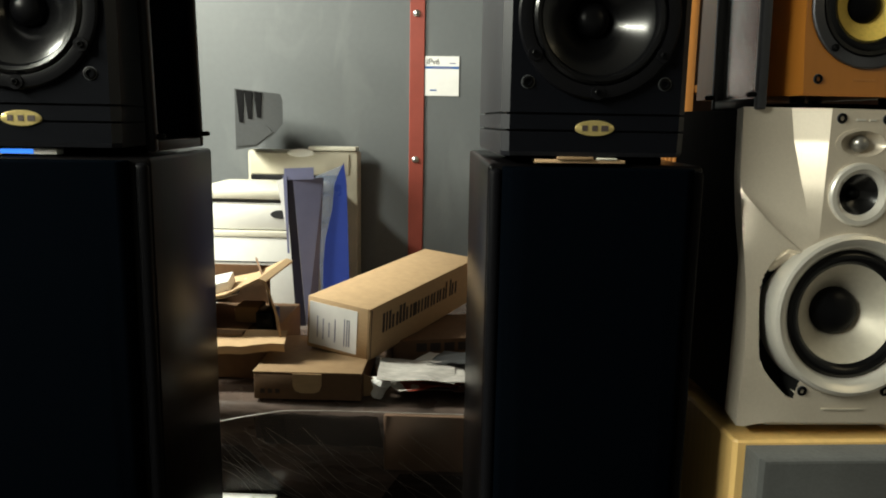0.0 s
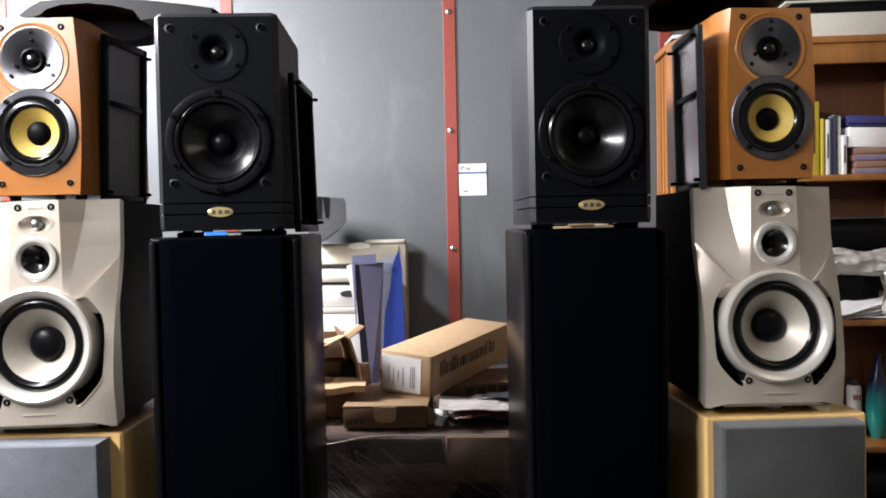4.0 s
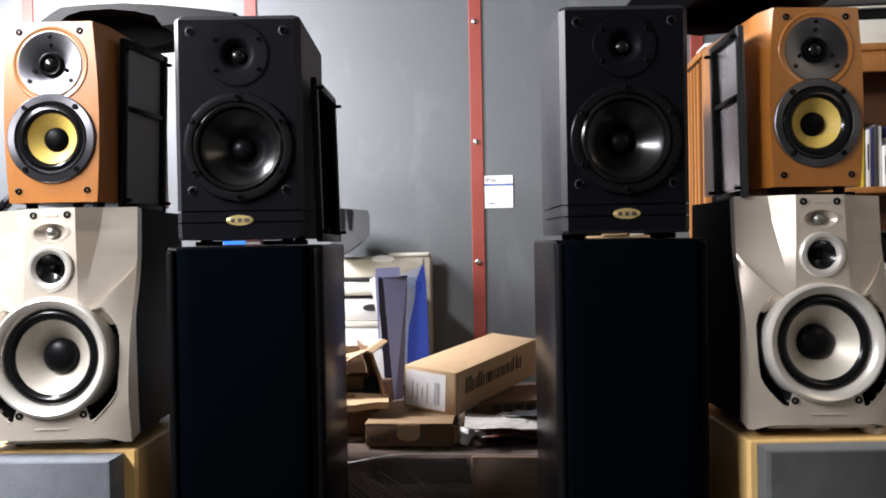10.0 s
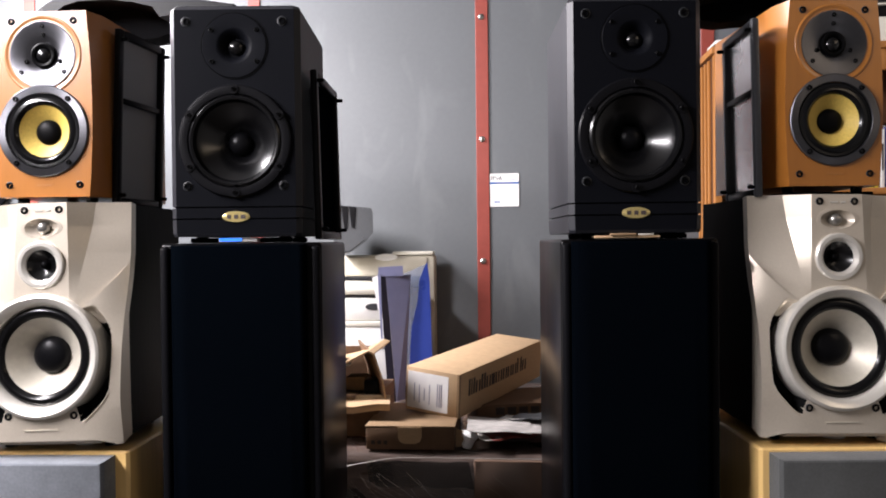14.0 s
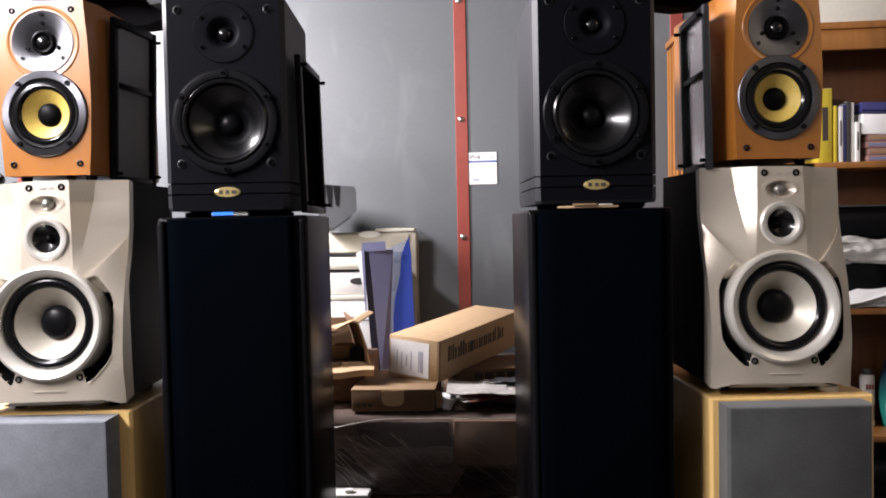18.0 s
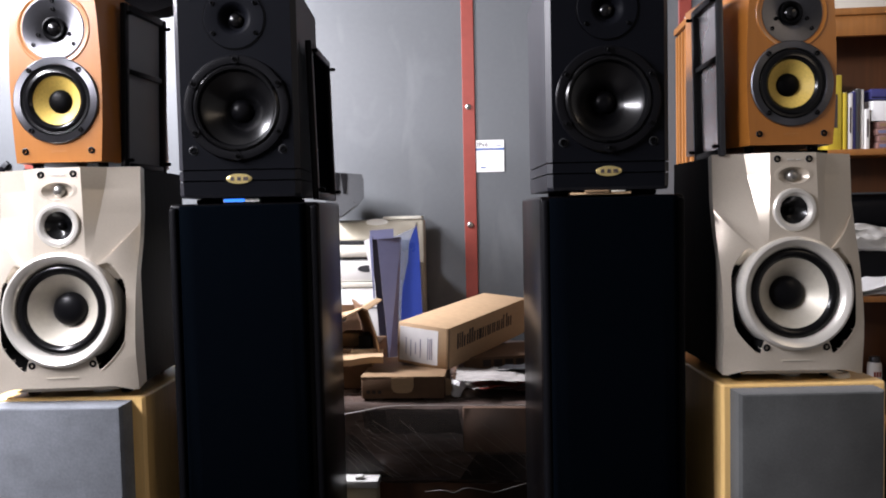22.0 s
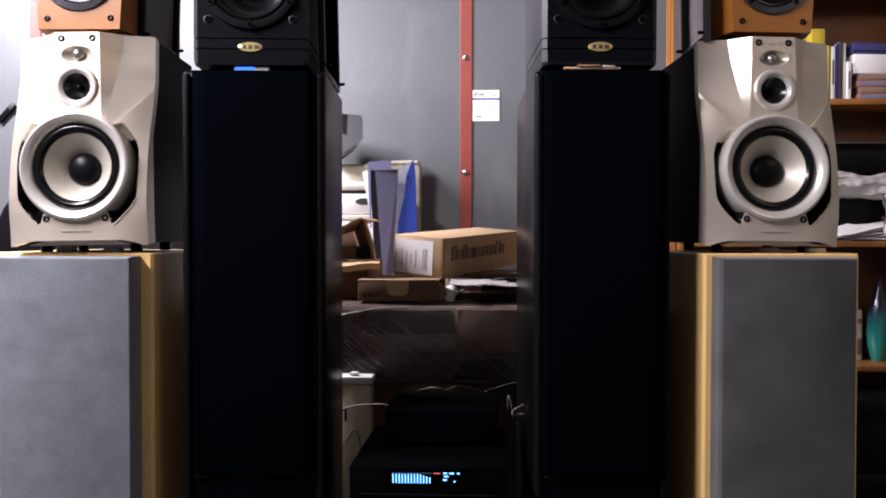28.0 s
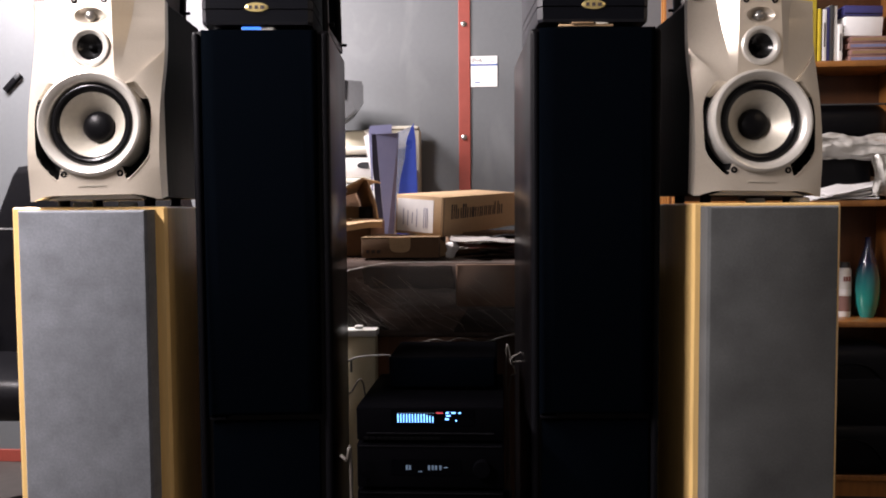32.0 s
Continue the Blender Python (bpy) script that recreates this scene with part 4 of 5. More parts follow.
# pale strands paint the glints along creases in the film
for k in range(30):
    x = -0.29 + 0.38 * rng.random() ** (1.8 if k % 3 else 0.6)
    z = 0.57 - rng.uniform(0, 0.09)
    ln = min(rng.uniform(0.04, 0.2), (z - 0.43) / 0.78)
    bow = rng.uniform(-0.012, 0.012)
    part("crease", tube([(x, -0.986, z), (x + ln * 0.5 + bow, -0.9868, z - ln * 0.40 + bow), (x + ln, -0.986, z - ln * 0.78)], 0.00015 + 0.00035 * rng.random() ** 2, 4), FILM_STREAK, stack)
# pale strand paints the highlight along the film's top edge
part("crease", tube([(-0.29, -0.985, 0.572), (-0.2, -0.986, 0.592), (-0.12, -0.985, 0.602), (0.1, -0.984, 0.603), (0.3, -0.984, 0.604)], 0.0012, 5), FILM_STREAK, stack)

# Long carton with printed bars
carton = thing("carton", pose(0, 0, 0), "long brown cardboard carton with a white label lying tilted", "carton")
L, W, H = 0.50, 0.146, 0.107
carton.matrix_world = pose(-0.014, -0.875, 0.6625, 0, 0, 66) @ pose(0, 0, 0, 4.5, -2.6, 0)
part("body", box(0, L, 0, W, 0, H, 0.002), CARD, carton)
part("label", box(-0.0008, 0.0, 0.028, W - 0.005, 0.008, H - 0.010), PAPER, carton, "white printed label")
for y, z0, z1 in ((0.045, 0.02, 0.075), (0.05, 0.02, 0.075), (0.056, 0.02, 0.075), (0.078, 0.022, 0.07), (0.092, 0.03, 0.06), (0.106, 0.022, 0.066), (0.12, 0.025, 0.07)):
    part("print_bar", box(-0.0013, -0.0008, y, y + 0.0016, z0, z1), LILAC_PLASTIC, carton)
part("flap_seam", box(-0.0008, 0.0, 0.002, 0.004, 0.0, H), CARD_DARK, carton)
part("flap_seam", box(0.006, 0.0082, -0.0005, 0.001, 0.002, H - 0.004), INK, carton, "dark slit beside the end flap")
x = 0.05
for wd, tall in ((0.021, True), (0.016, False), (0.006, True), (0.006, True), (0.016, False), (0.011, False), (0.025, False), (0.016, False), (0.016, False), (0.016, False), (0.019, True), (0.016, False)):
    wd, z0 = wd * 1.55, 0.045
    z1 = z0 + (0.040 if tall else 0.029)
    if wd < 0.012:
        part("print_bar", box(x, x + wd, -0.0006, 0.0, z0, z1), INK, carton)
    else:
        bm = box(x, x + 0.008, -0.0006, 0.0, z0, z1)
        box(x + wd - 0.008, x + wd, -0.0006, 0.0, z0, z1, bm=bm)
        if wd > 0.03:
            box(x + wd / 2 - 0.003, x + wd / 2 + 0.003, -0.0006, 0.0, z0, z1, bm=bm)
        part("print_bar", bm, INK, carton, "", 0)
    x += wd + 0.005

# Flat box with a thumb tab
flat = thing("flat_box", pose(-0.115, -0.960, 0.613, 0, 0, 1), "flat brown mailing box with a rounded thumb tab", "cardboard box")
part("body", box(-0.10, 0.10, 0.0, 0.24, 0.0, 0.050, 0.002), SHADED_BOARD, flat)
part("lid", box(-0.102, 0.102, -0.001, 0.242, 0.050, 0.054, 0.0015), CARD_DARK, flat)
part("tab", prism([(-0.027, 0.051), (-0.027, 0.028), (-0.022, 0.018), (-0.012, 0.014), (0.012, 0.014), (0.022, 0.018), (0.027, 0.028), (0.027, 0.051)], -0.003, -0.0005), CARD, flat)
for k in range(3):
    part("print_mark", box(-0.088 + 0.014 * k, -0.080 + 0.014 * k, -0.0006, 0.0, 0.012, 0.020), INK, flat)
part("side_flap", prism([(0.102, 0.046), (0.135, 0.03), (0.128, 0.006), (0.102, 0.002)], 0.02, 0.0215), CARD_DARK, flat)

# Open carton with torn flaps
opened = thing("open_carton", pose(-0.30, -0.90, 0.612), "open brown cardboard carton with torn flaps", "cardboard box")
# boards coloured dark to stand for shade inside the carton
part("base", box(-0.10, 0.09, 0.05, 0.30, 0.0, 0.095, 0.002), SHADED_BOARD, opened)
side_edge = [(0.116, 0.085), (0.108, 0.14), (0.086, 0.205), (0.090, 0.207), (0.112, 0.14), (0.120, 0.085)]
part("side", loft([[(x - k, y, z) for x, z in side_edge] for y, k in ((0.02, 0.0), (0.028, 0.004), (0.27, 0.09))]), SHADED_BOARD, opened)
part("side_edge", loft([[(x - k, y, z) for x, z in side_edge] for y, k in ((0.017, 0.0), (0.0198, 0.0))]), CARD, opened, "pale torn cardboard edge")
part("back_board", box(-0.10, 0.03, 0.262, 0.268, 0.102, 0.19), SHADED_BOARD, opened)
part("floor_board", box(-0.10, 0.04, 0.02, 0.26, 0.097, 0.101), SHADED_BOARD, opened)
# unseen left wall, added to keep lamp light out of the carton
part("side", box(-0.105, -0.1005, 0.02, 0.268, 0.096, 0.152), SHADED_BOARD, opened)
part("roof_board", prism([(-0.10, 0.150), (0.01, 0.174), (0.074, 0.207), (0.088, 0.203), (0.089, 0.207), (0.075, 0.212), (0.008, 0.179), (-0.10, 0.155)], 0.02, 0.24), CARD, opened)
bm = bmesh.new()
edge = [bm.verts.new((-0.12 + 0.028 * k, -0.02 + 0.01 * rng.random(), 0.068 + 0.0028 * k + 0.005 * rng.random())) for k in range(10)]
hinge = [bm.verts.new((-0.12 + 0.027 * k, 0.05, 0.102)) for k in range(10)]
low = [bm.verts.new((v.co.x, v.co.y + 0.002, v.co.z - 0.016)) for v in edge]
for a, b in ((edge, hinge), (low, edge)):
    for k in range(9):
        bm.faces.new((a[k], a[k + 1], b[k + 1], b[k]))
part("front_flap", bm, CARD, opened, "torn pale flap")
part("carton_filling", box(0.0, 0.05, 0.10, 0.16, 0.101, 0.135, 0.004), CARD_DARK, opened)
part("carton_filling", box(0.055, 0.09, 0.06, 0.12, 0.101, 0.135, 0.004), BLACK_PLASTIC, opened)
bm = prism([(-0.08, 0.0), (0.05, 0.0), (0.052, 0.003), (-0.08, 0.003)], 0, 0.14)
leaf = tagged(part("paper_sheet", bm, PAPER, None), "white paper block lying on the open carton", "paper")
leaf.matrix_world = pose(-0.32, -0.87, 0.775, 0, -14, 10)
block = tagged(part("paper_block", box(-0.07, 0.02, 0, 0.10, 0, 0.022, 0.002), PAPER, None), "white paper block lying on the open carton", "paper")
block.matrix_world = pose(-0.31, -0.85, 0.784, 0, -12, 12)

# Papers and magazines on the film, and a dark carton under the long one
under = thing("dark_carton", pose(0.12, -0.74, 0.611, 0, 0, 14), "low brown carton with dark printing under the long carton", "cardboard box")
part("body", box(-0.10, 0.14, 0, 0.2, 0, 0.062, 0.002), SHADED_BOARD, under)
for k in range(4):
    part("print_bar", box(-0.05 + 0.03 * k, -0.028 + 0.03 * k, -0.0006, 0.0, 0.036, 0.054), INK, under)


def sheet(name, m, w, d, seed, material, label, cat):
    bm = bmesh.new()
    n = 8
    grid = [[bm.verts.new((w * (i / n - 0.5), d * (j / n - 0.5), 0.007 * (0.5 + noise.noise((i * 0.3 + seed * 7, j * 0.26, seed))) + 0.002 * noise.noise((i * 0.9, j * 0.8, seed + 5)))) for j in range(n + 1)] for i in range(n + 1)]
    for i in range(n):
        for j in range(n):
            bm.faces.new((grid[i][j], grid[i + 1][j], grid[i + 1][j + 1], grid[i][j + 1]))
    bm.normal_update()
    bmesh.ops.solidify(bm, geom=bm.faces[:], thickness=0.0012)
    ob = tagged(part(name, bm, material, None, "", 0.9), label, cat, "loose papers")
    ob.matrix_world = m
    return ob


sheet_mats = (NEWSPRINT, GREY_PLASTIC, PINK_CASE, NEWSPRINT, GREY_PLASTIC, RED, PAPER, NEWSPRINT)
for k in range(10):
    sheet("paper_sheet", pose(0.09 + rng.uniform(-0.02, 0.09), -0.875 + rng.uniform(-0.035, 0.05), 0.615 + 0.0052 * k, rng.uniform(-7, 7), rng.uniform(-7, 7), rng.uniform(-40, 40)),
          rng.uniform(0.09, 0.15), rng.uniform(0.07, 0.12), k + 1, sheet_mats[k % 8], "crumpled printed paper sheet lying in a pile", "paper")
bm = upright([(0.004, 0.0), (0.016, 0.006), (0.013, 0.02), (0.02, 0.034), (0.006, 0.042), (0, 0.04)], 9)
for v in bm.verts:
    v.co += Vector((0.006 * noise.noise(v.co * 60), 0.006 * noise.noise(v.co * 60 + Vector((3, 1, 2))), 0.004 * noise.noise(v.co * 90)))
wad = tagged(part("paper_wad", bm, PAPER, None, "", 0.2), "crumpled ball of white paper on the pile", "paper")
wad.matrix_world = pose(0.008, -0.93, 0.612, 8, 20, 0)

# Printer, cream board and dark plastic part at the wall
printer = thing("printer", pose(-0.365, -0.395, 0.611), "white printer with an open paper slot", "printer")
part("base", box(-0.17, 0.13, 0.0, 0.30, 0.0, 0.215, 0.008), WHITE_PLASTIC, printer)
part("slot", box(-0.165, 0.115, -0.002, 0.05, 0.216, 0.232, 0.002), CREAM_PLASTIC, printer)
part("upper_body", box(-0.17, 0.13, 0.004, 0.30, 0.233, 0.302, 0.010), WHITE_PLASTIC, printer)
# dark strip paints the shadow under the scanner lid
part("slot_shadow", box(-0.16, 0.12, 0.02, 0.29, 0.302, 0.312), GREY_PLASTIC, printer)
part("scanner_lid", box(-0.172, 0.132, 0.0, 0.302, 0.312, 0.339, 0.008), CREAM_PLASTIC, printer)
part("tray_line", box(-0.168, 0.128, -0.002, 0.002, 0.150, 0.153), GREY_PLASTIC, printer)
part("button", lathe(0.06, 0.275, [(0.028, 0.001), (0.026, -0.003), (0, -0.003)], 24, 0.004, None, 1, 0.4), GREY_METAL, printer)
board = thing("cream_board", pose(-0.30, -0.085, 0.611), "tall cream plastic case standing against the wall", "plastic case")
part("shell", box(-0.18, 0.145, 0.0, 0.07, 0.0, 0.425, 0.010), DUSTY, board)
part("rim", box(-0.17, 0.12, -0.006, 0.0, 0.355, 0.418, 0.003), DUSTY, board)
# flat black strip paints the shaded recess above the printer
part("slot", box(-0.17, 0.10, -0.003, 0.001, 0.315, 0.353, 0.001), BLACK_PLASTIC, board, "black strip standing for a shaded recess")
part("tab", lathe(-0.02, 0.418, [(0.04, 0.0), (0.04, -0.004), (0.036, -0.006), (0, -0.006)], 24, -0.004, None, 1, 0.3), WHITE_PLASTIC, board)
part("lid", box(0.0, 0.14, -0.004, 0.06, 0.425, 0.437, 0.003), CREAM_PLASTIC, board)
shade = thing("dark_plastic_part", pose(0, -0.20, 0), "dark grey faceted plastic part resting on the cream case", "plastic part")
bm = bmesh.new()
pts = [(-0.47, 1.205), (-0.345, 1.192), (-0.339, 1.175), (-0.339, 1.113), (-0.362, 1.085), (-0.412, 1.050), (-0.47, 1.040)]
fr = [bm.verts.new((x, -0.02, z)) for x, z in pts]
bk = [bm.verts.new((x - (0.07 if x > -0.44 else 0.0), 0.16, 1.045 + (z - 1.045) * 0.62)) for x, z in pts]
bm.faces.new(fr)
bm.faces.new(bk[::-1])
for k in range(len(pts)):
    bm.faces.new((fr[(k + 1) % 7], fr[k], bk[k], bk[(k + 1) % 7]))
part("shell", bm, GREY_PLASTIC, shade, "", 0.2)
for x, top, low in ((-0.466, 1.203, 1.115), (-0.442, 1.2005, 1.125), (-0.417, 1.198, 1.128)):
    part("slot", prism([(x, top), (x + 0.022, top - 0.003), (x + 0.018, low), (x + 0.008, low)], -0.0225, -0.0195), BLACK_PLASTIC, shade)
part("inset", prism([(-0.468, 1.108), (-0.38, 1.105), (-0.366, 1.090), (-0.414, 1.055), (-0.468, 1.05)], -0.023, -0.0195), GREY_PLASTIC, shade)

# Blue magazine file
folder = thing("magazine_file", pose(0, -0.46, 0), "blue plastic magazine file standing with white papers", "magazine file")


def sheet4(name, a, b, c, d2, material, label="", t=0.0025):
    bm = bmesh.new()
    vs = [bm.verts.new(p) for p in (a, b, c, d2)]
    bm.faces.new(vs)
    bm.normal_update()
    bmesh.ops.solidify(bm, geom=bm.faces[:], thickness=t)
    return part(name, bm, material, folder, label, 0)


sheet4("front_edge", (-0.252, -0.004, 0.615), (-0.228, -0.002, 0.615), (-0.257, 0.0, 0.982), (-0.274, -0.002, 0.982), NAVY_SHADE, "narrow front edge darkened as if in shade")
sheet4("front_edge", (-0.271, -0.006, 0.80), (-0.266, -0.006, 0.80), (-0.270, -0.006, 0.99), (-0.279, -0.006, 0.99), LILAC_PLASTIC)
sheet4("side_panel", (-0.227, 0.0, 0.615), (-0.208, 0.03, 0.615), (-0.185, 0.02, 0.986), (-0.256, 0.0, 0.982), LILAC_PLASTIC, "frosted blue panel")
sheet4("flap", (-0.278, -0.003, 0.980), (-0.205, 0.0, 0.983), (-0.205, 0.0, 1.012), (-0.277, -0.003, 1.008), LILAC_PLASTIC, "pale folded flap")
sheet4("clear_panel", (-0.200, 0.064, 0.615), (-0.140, 0.064, 0.615), (-0.1415, 0.064, 1.016), (-0.215, 0.064, 0.985), PALE_BLUE, "clear pale blue panel")
sheet4("paper", (-0.232, 0.006, 0.615), (-0.228, 0.006, 0.615), (-0.278, 0.006, 0.985), (-0.298, 0.006, 0.976), PAPER, "white paper edge")
bm = prism([(-0.20, 0.615), (-0.126, 0.615), (-0.130, 0.80), (-0.134, 0.966), (-0.141, 1.022), (-0.152, 1.000), (-0.165, 0.966), (-0.170, 0.907), (-0.189, 0.827), (-0.194, 0.773)], 0.055, 0.0575)
part("back_panel", bm, BLUE_PLASTIC, folder, "deep blue panel with a curved cut")

# White power unit, cables and the hi-fi stack
unit = thing("white_junction_box", pose(-0.203, -1.032, 0.0), "white plastic electrical box standing behind the stereo", "electrical box")
part("body", box(-0.07, 0.033, 0.0, 0.044, GROUND, 0.420, 0.006), YELLOW_CREAM, unit)
# lid coloured whiter than the body to stand for light on top
part("lid", box(-0.07, 0.036, -0.006, 0.045, 0.420, 0.438, 0.004), WHITE_PLASTIC, unit)
part("stub", box(-0.02, 0.0, 0.0, 0.02, 0.438, 0.447, 0.003), WHITE_PLASTIC, unit)
part("latch", box(-0.032, -0.026, -0.003, 0.002, 0.33, 0.36, 0.001), GREY_PLASTIC, unit)


def cable(points, r=0.0022, material=None):
    return tagged(part("cable", tube(points, r, 7), material or CABLE, None, "", 3), "thin pale cable hanging behind the stereo", "cable", "cables behind the stereo")


cable([(-0.26, -1.06, 0.34), (-0.22, -1.08, 0.372), (-0.17, -1.09, 0.383), (-0.11, -1.10, 0.378), (-0.10, -1.09, 0.30), (-0.12, -1.05, -0.26)])
cable([(-0.27, -1.05, 0.28), (-0.23, -1.07, 0.285), (-0.19, -1.07, 0.28), (-0.18, -1.06, -0.26)])
cable([(-0.06, -1.00, 0.40), (-0.02, -1.02, 0.412), (0.01, -1.02, 0.406), (0.04, -1.01, 0.414), (0.10, -1.00, 0.40)], 0.0015)
cable([(0.10, -1.0, 0.40), (0.15, -1.01, 0.418), (0.20, -1.0, 0.428), (0.26, -0.99, 0.43)], 0.0015)
cable([(0.20, -1.20, 0.42), (0.165, -1.21, 0.40), (0.175, -1.22, 0.372), (0.16, -1.23, 0.30), (0.17, -1.25, -0.26)], 0.002)
cable([(0.20, -1.20, 0.395), (0.17, -1.2, 0.392), (0.155, -1.2, 0.384), (0.16, -1.2, -0.26)], 0.002)
for p in (((-0.16, -1.50, 0.27), (-0.147, -1.505, 0.262), (-0.141, -1.50, 0.25), (-0.143, -1.47, -0.26)),):
    cable(p, 0.0035)


def hifi(m, h, label, lit):
    s = thing("hifi_unit", m, label, "hi-fi unit", "stacked hi-fi units")
    w = 0.1425
    part("case", box(-w, w, 0.012, 0.30, 0.006, h, 0.003), HIFI_BLACK, s)
    part("front_panel", box(-w, w, 0.0, 0.012, 0.004, h, 0.004), HIFI_BLACK, s)
    for x in (-0.11, 0.11):
        for y in (0.03, 0.26):
            part("foot", upright([(0, 0), (0.012, 0), (0.012, 0.007), (0, 0.007)], 14), BLACK_RUBBER, s).location = (x, y, 0)
    if lit:
        win = part("display_window", box(-0.075, 0.085, -0.001, 0.001, 0.034, 0.066), GLASS_DARK, s)
        for k in range(13):
            hh = 0.0165 if k < 10 else 0.0165 - 0.0018 * (k - 9)
            part("display_bar", box(-0.062 + 0.0056 * k, -0.0600 + 0.0056 * k, -0.0016, -0.001, 0.040, 0.040 + hh), LIT_BLUE, win)
            part("display_mark", box(-0.062 + 0.0056 * k, -0.059 + 0.0056 * k, -0.0016, -0.001, 0.0575, 0.0590), LIT_DIM, win)
        part("display_mark", box(0.0125, 0.025, -0.0016, -0.001, 0.0575, 0.0595), LIT_RED, win)
        for x, z, l in ((0.031, 0.0575, 0.006), (0.042, 0.0575, 0.008), (0.056, 0.0575, 0.004), (0.032, 0.052, 0.008), (0.03, 0.0455, 0.007), (0.0495, 0.0425, 0.003)):
            part("display_mark", box(x, x + l, -0.0016, -0.001, z, z + 0.0026), LIT_BLUE, win)
        part("ledge", box(-w + 0.02, w - 0.02, -0.003, 0.0, 0.018, 0.020), CHARCOAL, s)
        for k in range(12):
            part("button", box(-0.128 + 0.0125 * k, -0.119 + 0.0125 * k, -0.002, 0.0, 0.007, 0.012), BLACK_RUBBER, s)
    else:
        win = part("display_window", box(-0.075, 0.06, -0.001, 0.001, 0.03, 0.06), GLASS_DARK, s)
        for x, l, z, hh in ((-0.047, 0.004, 0.04, 0.009), (-0.041, 0.004, 0.04, 0.009), (-0.0225, 0.007, 0.036, 0.0018), (-0.004, 0.004, 0.04, 0.009), (0.003, 0.004, 0.04, 0.009), (0.0095, 0.004, 0.04, 0.009), (0.018, 0.004, 0.04, 0.009), (0.026, 0.008, 0.044, 0.002)):
            part("display_digit", box(x, x + l, -0.0016, -0.001, z, z + hh), LIT_DIM, win)
        part("knob", lathe(0.1, 0.045, [(0.017, 0.001), (0.017, -0.010), (0.0155, -0.013), (0, -0.0135)], 32), HIFI_BLACK, s)
        part("trim", box(-w + 0.004, w - 0.004, -0.0015, 0.0, h - 0.006, h - 0.004), CHARCOAL, s)
    return s


hifi(pose(0.0075, -1.47, 0.288, 0, -0.6, 0), 0.070, "black stereo equaliser unit with a lit cyan bar display", True)
hifi(pose(0.0075, -1.468, 0.195, 0, -0.6, 0), 0.091, "black stereo receiver unit with a dim display and round knob", False)
hifi(pose(0.0075, -1.465, 0.085, 0, -0.6, 0), 0.108, "black stereo unit at the bottom of the stack", False)
stand = thing("low_stand", pose(0.0075, -1.46, 0), "low black stand under the stereo stack", "stand")
part("board", box(-0.16, 0.16, 0.0, 0.31, 0.066, 0.084, 0.003), HIFI_BLACK, stand)
for x in (-0.145, 0.145):
    part("side", box(x - 0.01, x + 0.01, 0.01, 0.30, GROUND, 0.066, 0.002), HIFI_BLACK, stand)
centre = thing("centre_speaker", pose(0.022, -1.34, 0.362, 0, -0.6, 0), "black box speaker lying on the stereo stack", "speaker")
part("cabinet", box(-0.113, 0.113, 0.008, 0.19, 0, 0.068, 0.006), HIFI_BLACK, centre)
part("grille", box(-0.109, 0.109, 0.0, 0.009, 0.004, 0.064, 0.004), BLACK_CLOTH, centre)


# Pine bookcase
case = thing("bookcase", pose(0, 0, 0), "orange stained pine bookcase with crowded shelves", "bookcase")
X0, X1, YF, YB, TOP = 0.738, 1.53, -0.212, -0.006, 1.675
part("side_panel", box(X1 - 0.022, X1, YF, YB, GROUND, TOP - 0.022, 0.002), PINE, case)
part("front_post", box(X0, X0 + 0.022, YF, YF + 0.024, GROUND, TOP - 0.022, 0.002), PINE, case)
# darker pine paints shade between the battens and at the back
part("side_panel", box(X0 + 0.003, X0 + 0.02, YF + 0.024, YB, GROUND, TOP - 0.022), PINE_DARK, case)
part("top_board", box(X0 - 0.01, X1 + 0.01, YF - 0.008, YB, TOP - 0.022, TOP, 0.003), PINE, case)
part("top_rail", box(X0 + 0.022, X1 - 0.022, YF + 0.002, YF + 0.02, TOP - 0.086, TOP - 0.022, 0.002), PINE, case)
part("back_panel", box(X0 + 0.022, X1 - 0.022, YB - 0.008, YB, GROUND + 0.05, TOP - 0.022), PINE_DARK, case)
for z in (1.232, 0.760, 0.345, 0.03, GROUND + 0.08):
    part("shelf", box(X0 + 0.022, X1 - 0.022, YF + 0.004, YB - 0.008, z - 0.02, z, 0.002), PINE, case)
part("kick_board", box(X0 + 0.022, X1 - 0.022, YF + 0.02, YF + 0.036, GROUND, GROUND + 0.06), PINE, case)
for y in (YF + 0.055, YF + 0.10, YF + 0.145, YF + 0.185):
    part("side_batten", box(X0 - 0.006, X0 + 0.003, y, y + 0.012, GROUND + 0.03, TOP - 0.03, 0.002), PINE, case)


def book(x, w, z, h, d, material, label, tilt=0.0, y=-0.165):
    s = thing("book", pose(x, y, z, 0, tilt, 0), label, "book", "shelf books")
    part("cover", box(0, w, 0, d, 0, h, 0.0015), material, s)
    part("pages", box(0.001, w - 0.001, 0.003, d - 0.002, 0.0005, h + 0.0006), PAPER, s)
    if w > 0.0125:
        part("title_bar", box(w * 0.3, w * 0.7, -0.0006, 0.0, h * 0.3, h * 0.75), INK, s)
    return s


SH = 1.2325
book(1.182, 0.044, SH, 0.242, 0.13, YELLOW_PAPER, "tall thick yellow book standing on the shelf")
book(1.231, 0.010, SH, 0.185, 0.13, YELLOW_PAPER, "thin yellow book standing on the shelf", 0, -0.168)
book(1.246, 0.013, SH, 0.182, 0.13, WHITE_PLASTIC, "thin white disc case with a dark title standing on the shelf", 0, -0.167)
book(1.2605, 0.009, SH, 0.188, 0.13, NAVY, "dark blue disc case standing on the shelf")
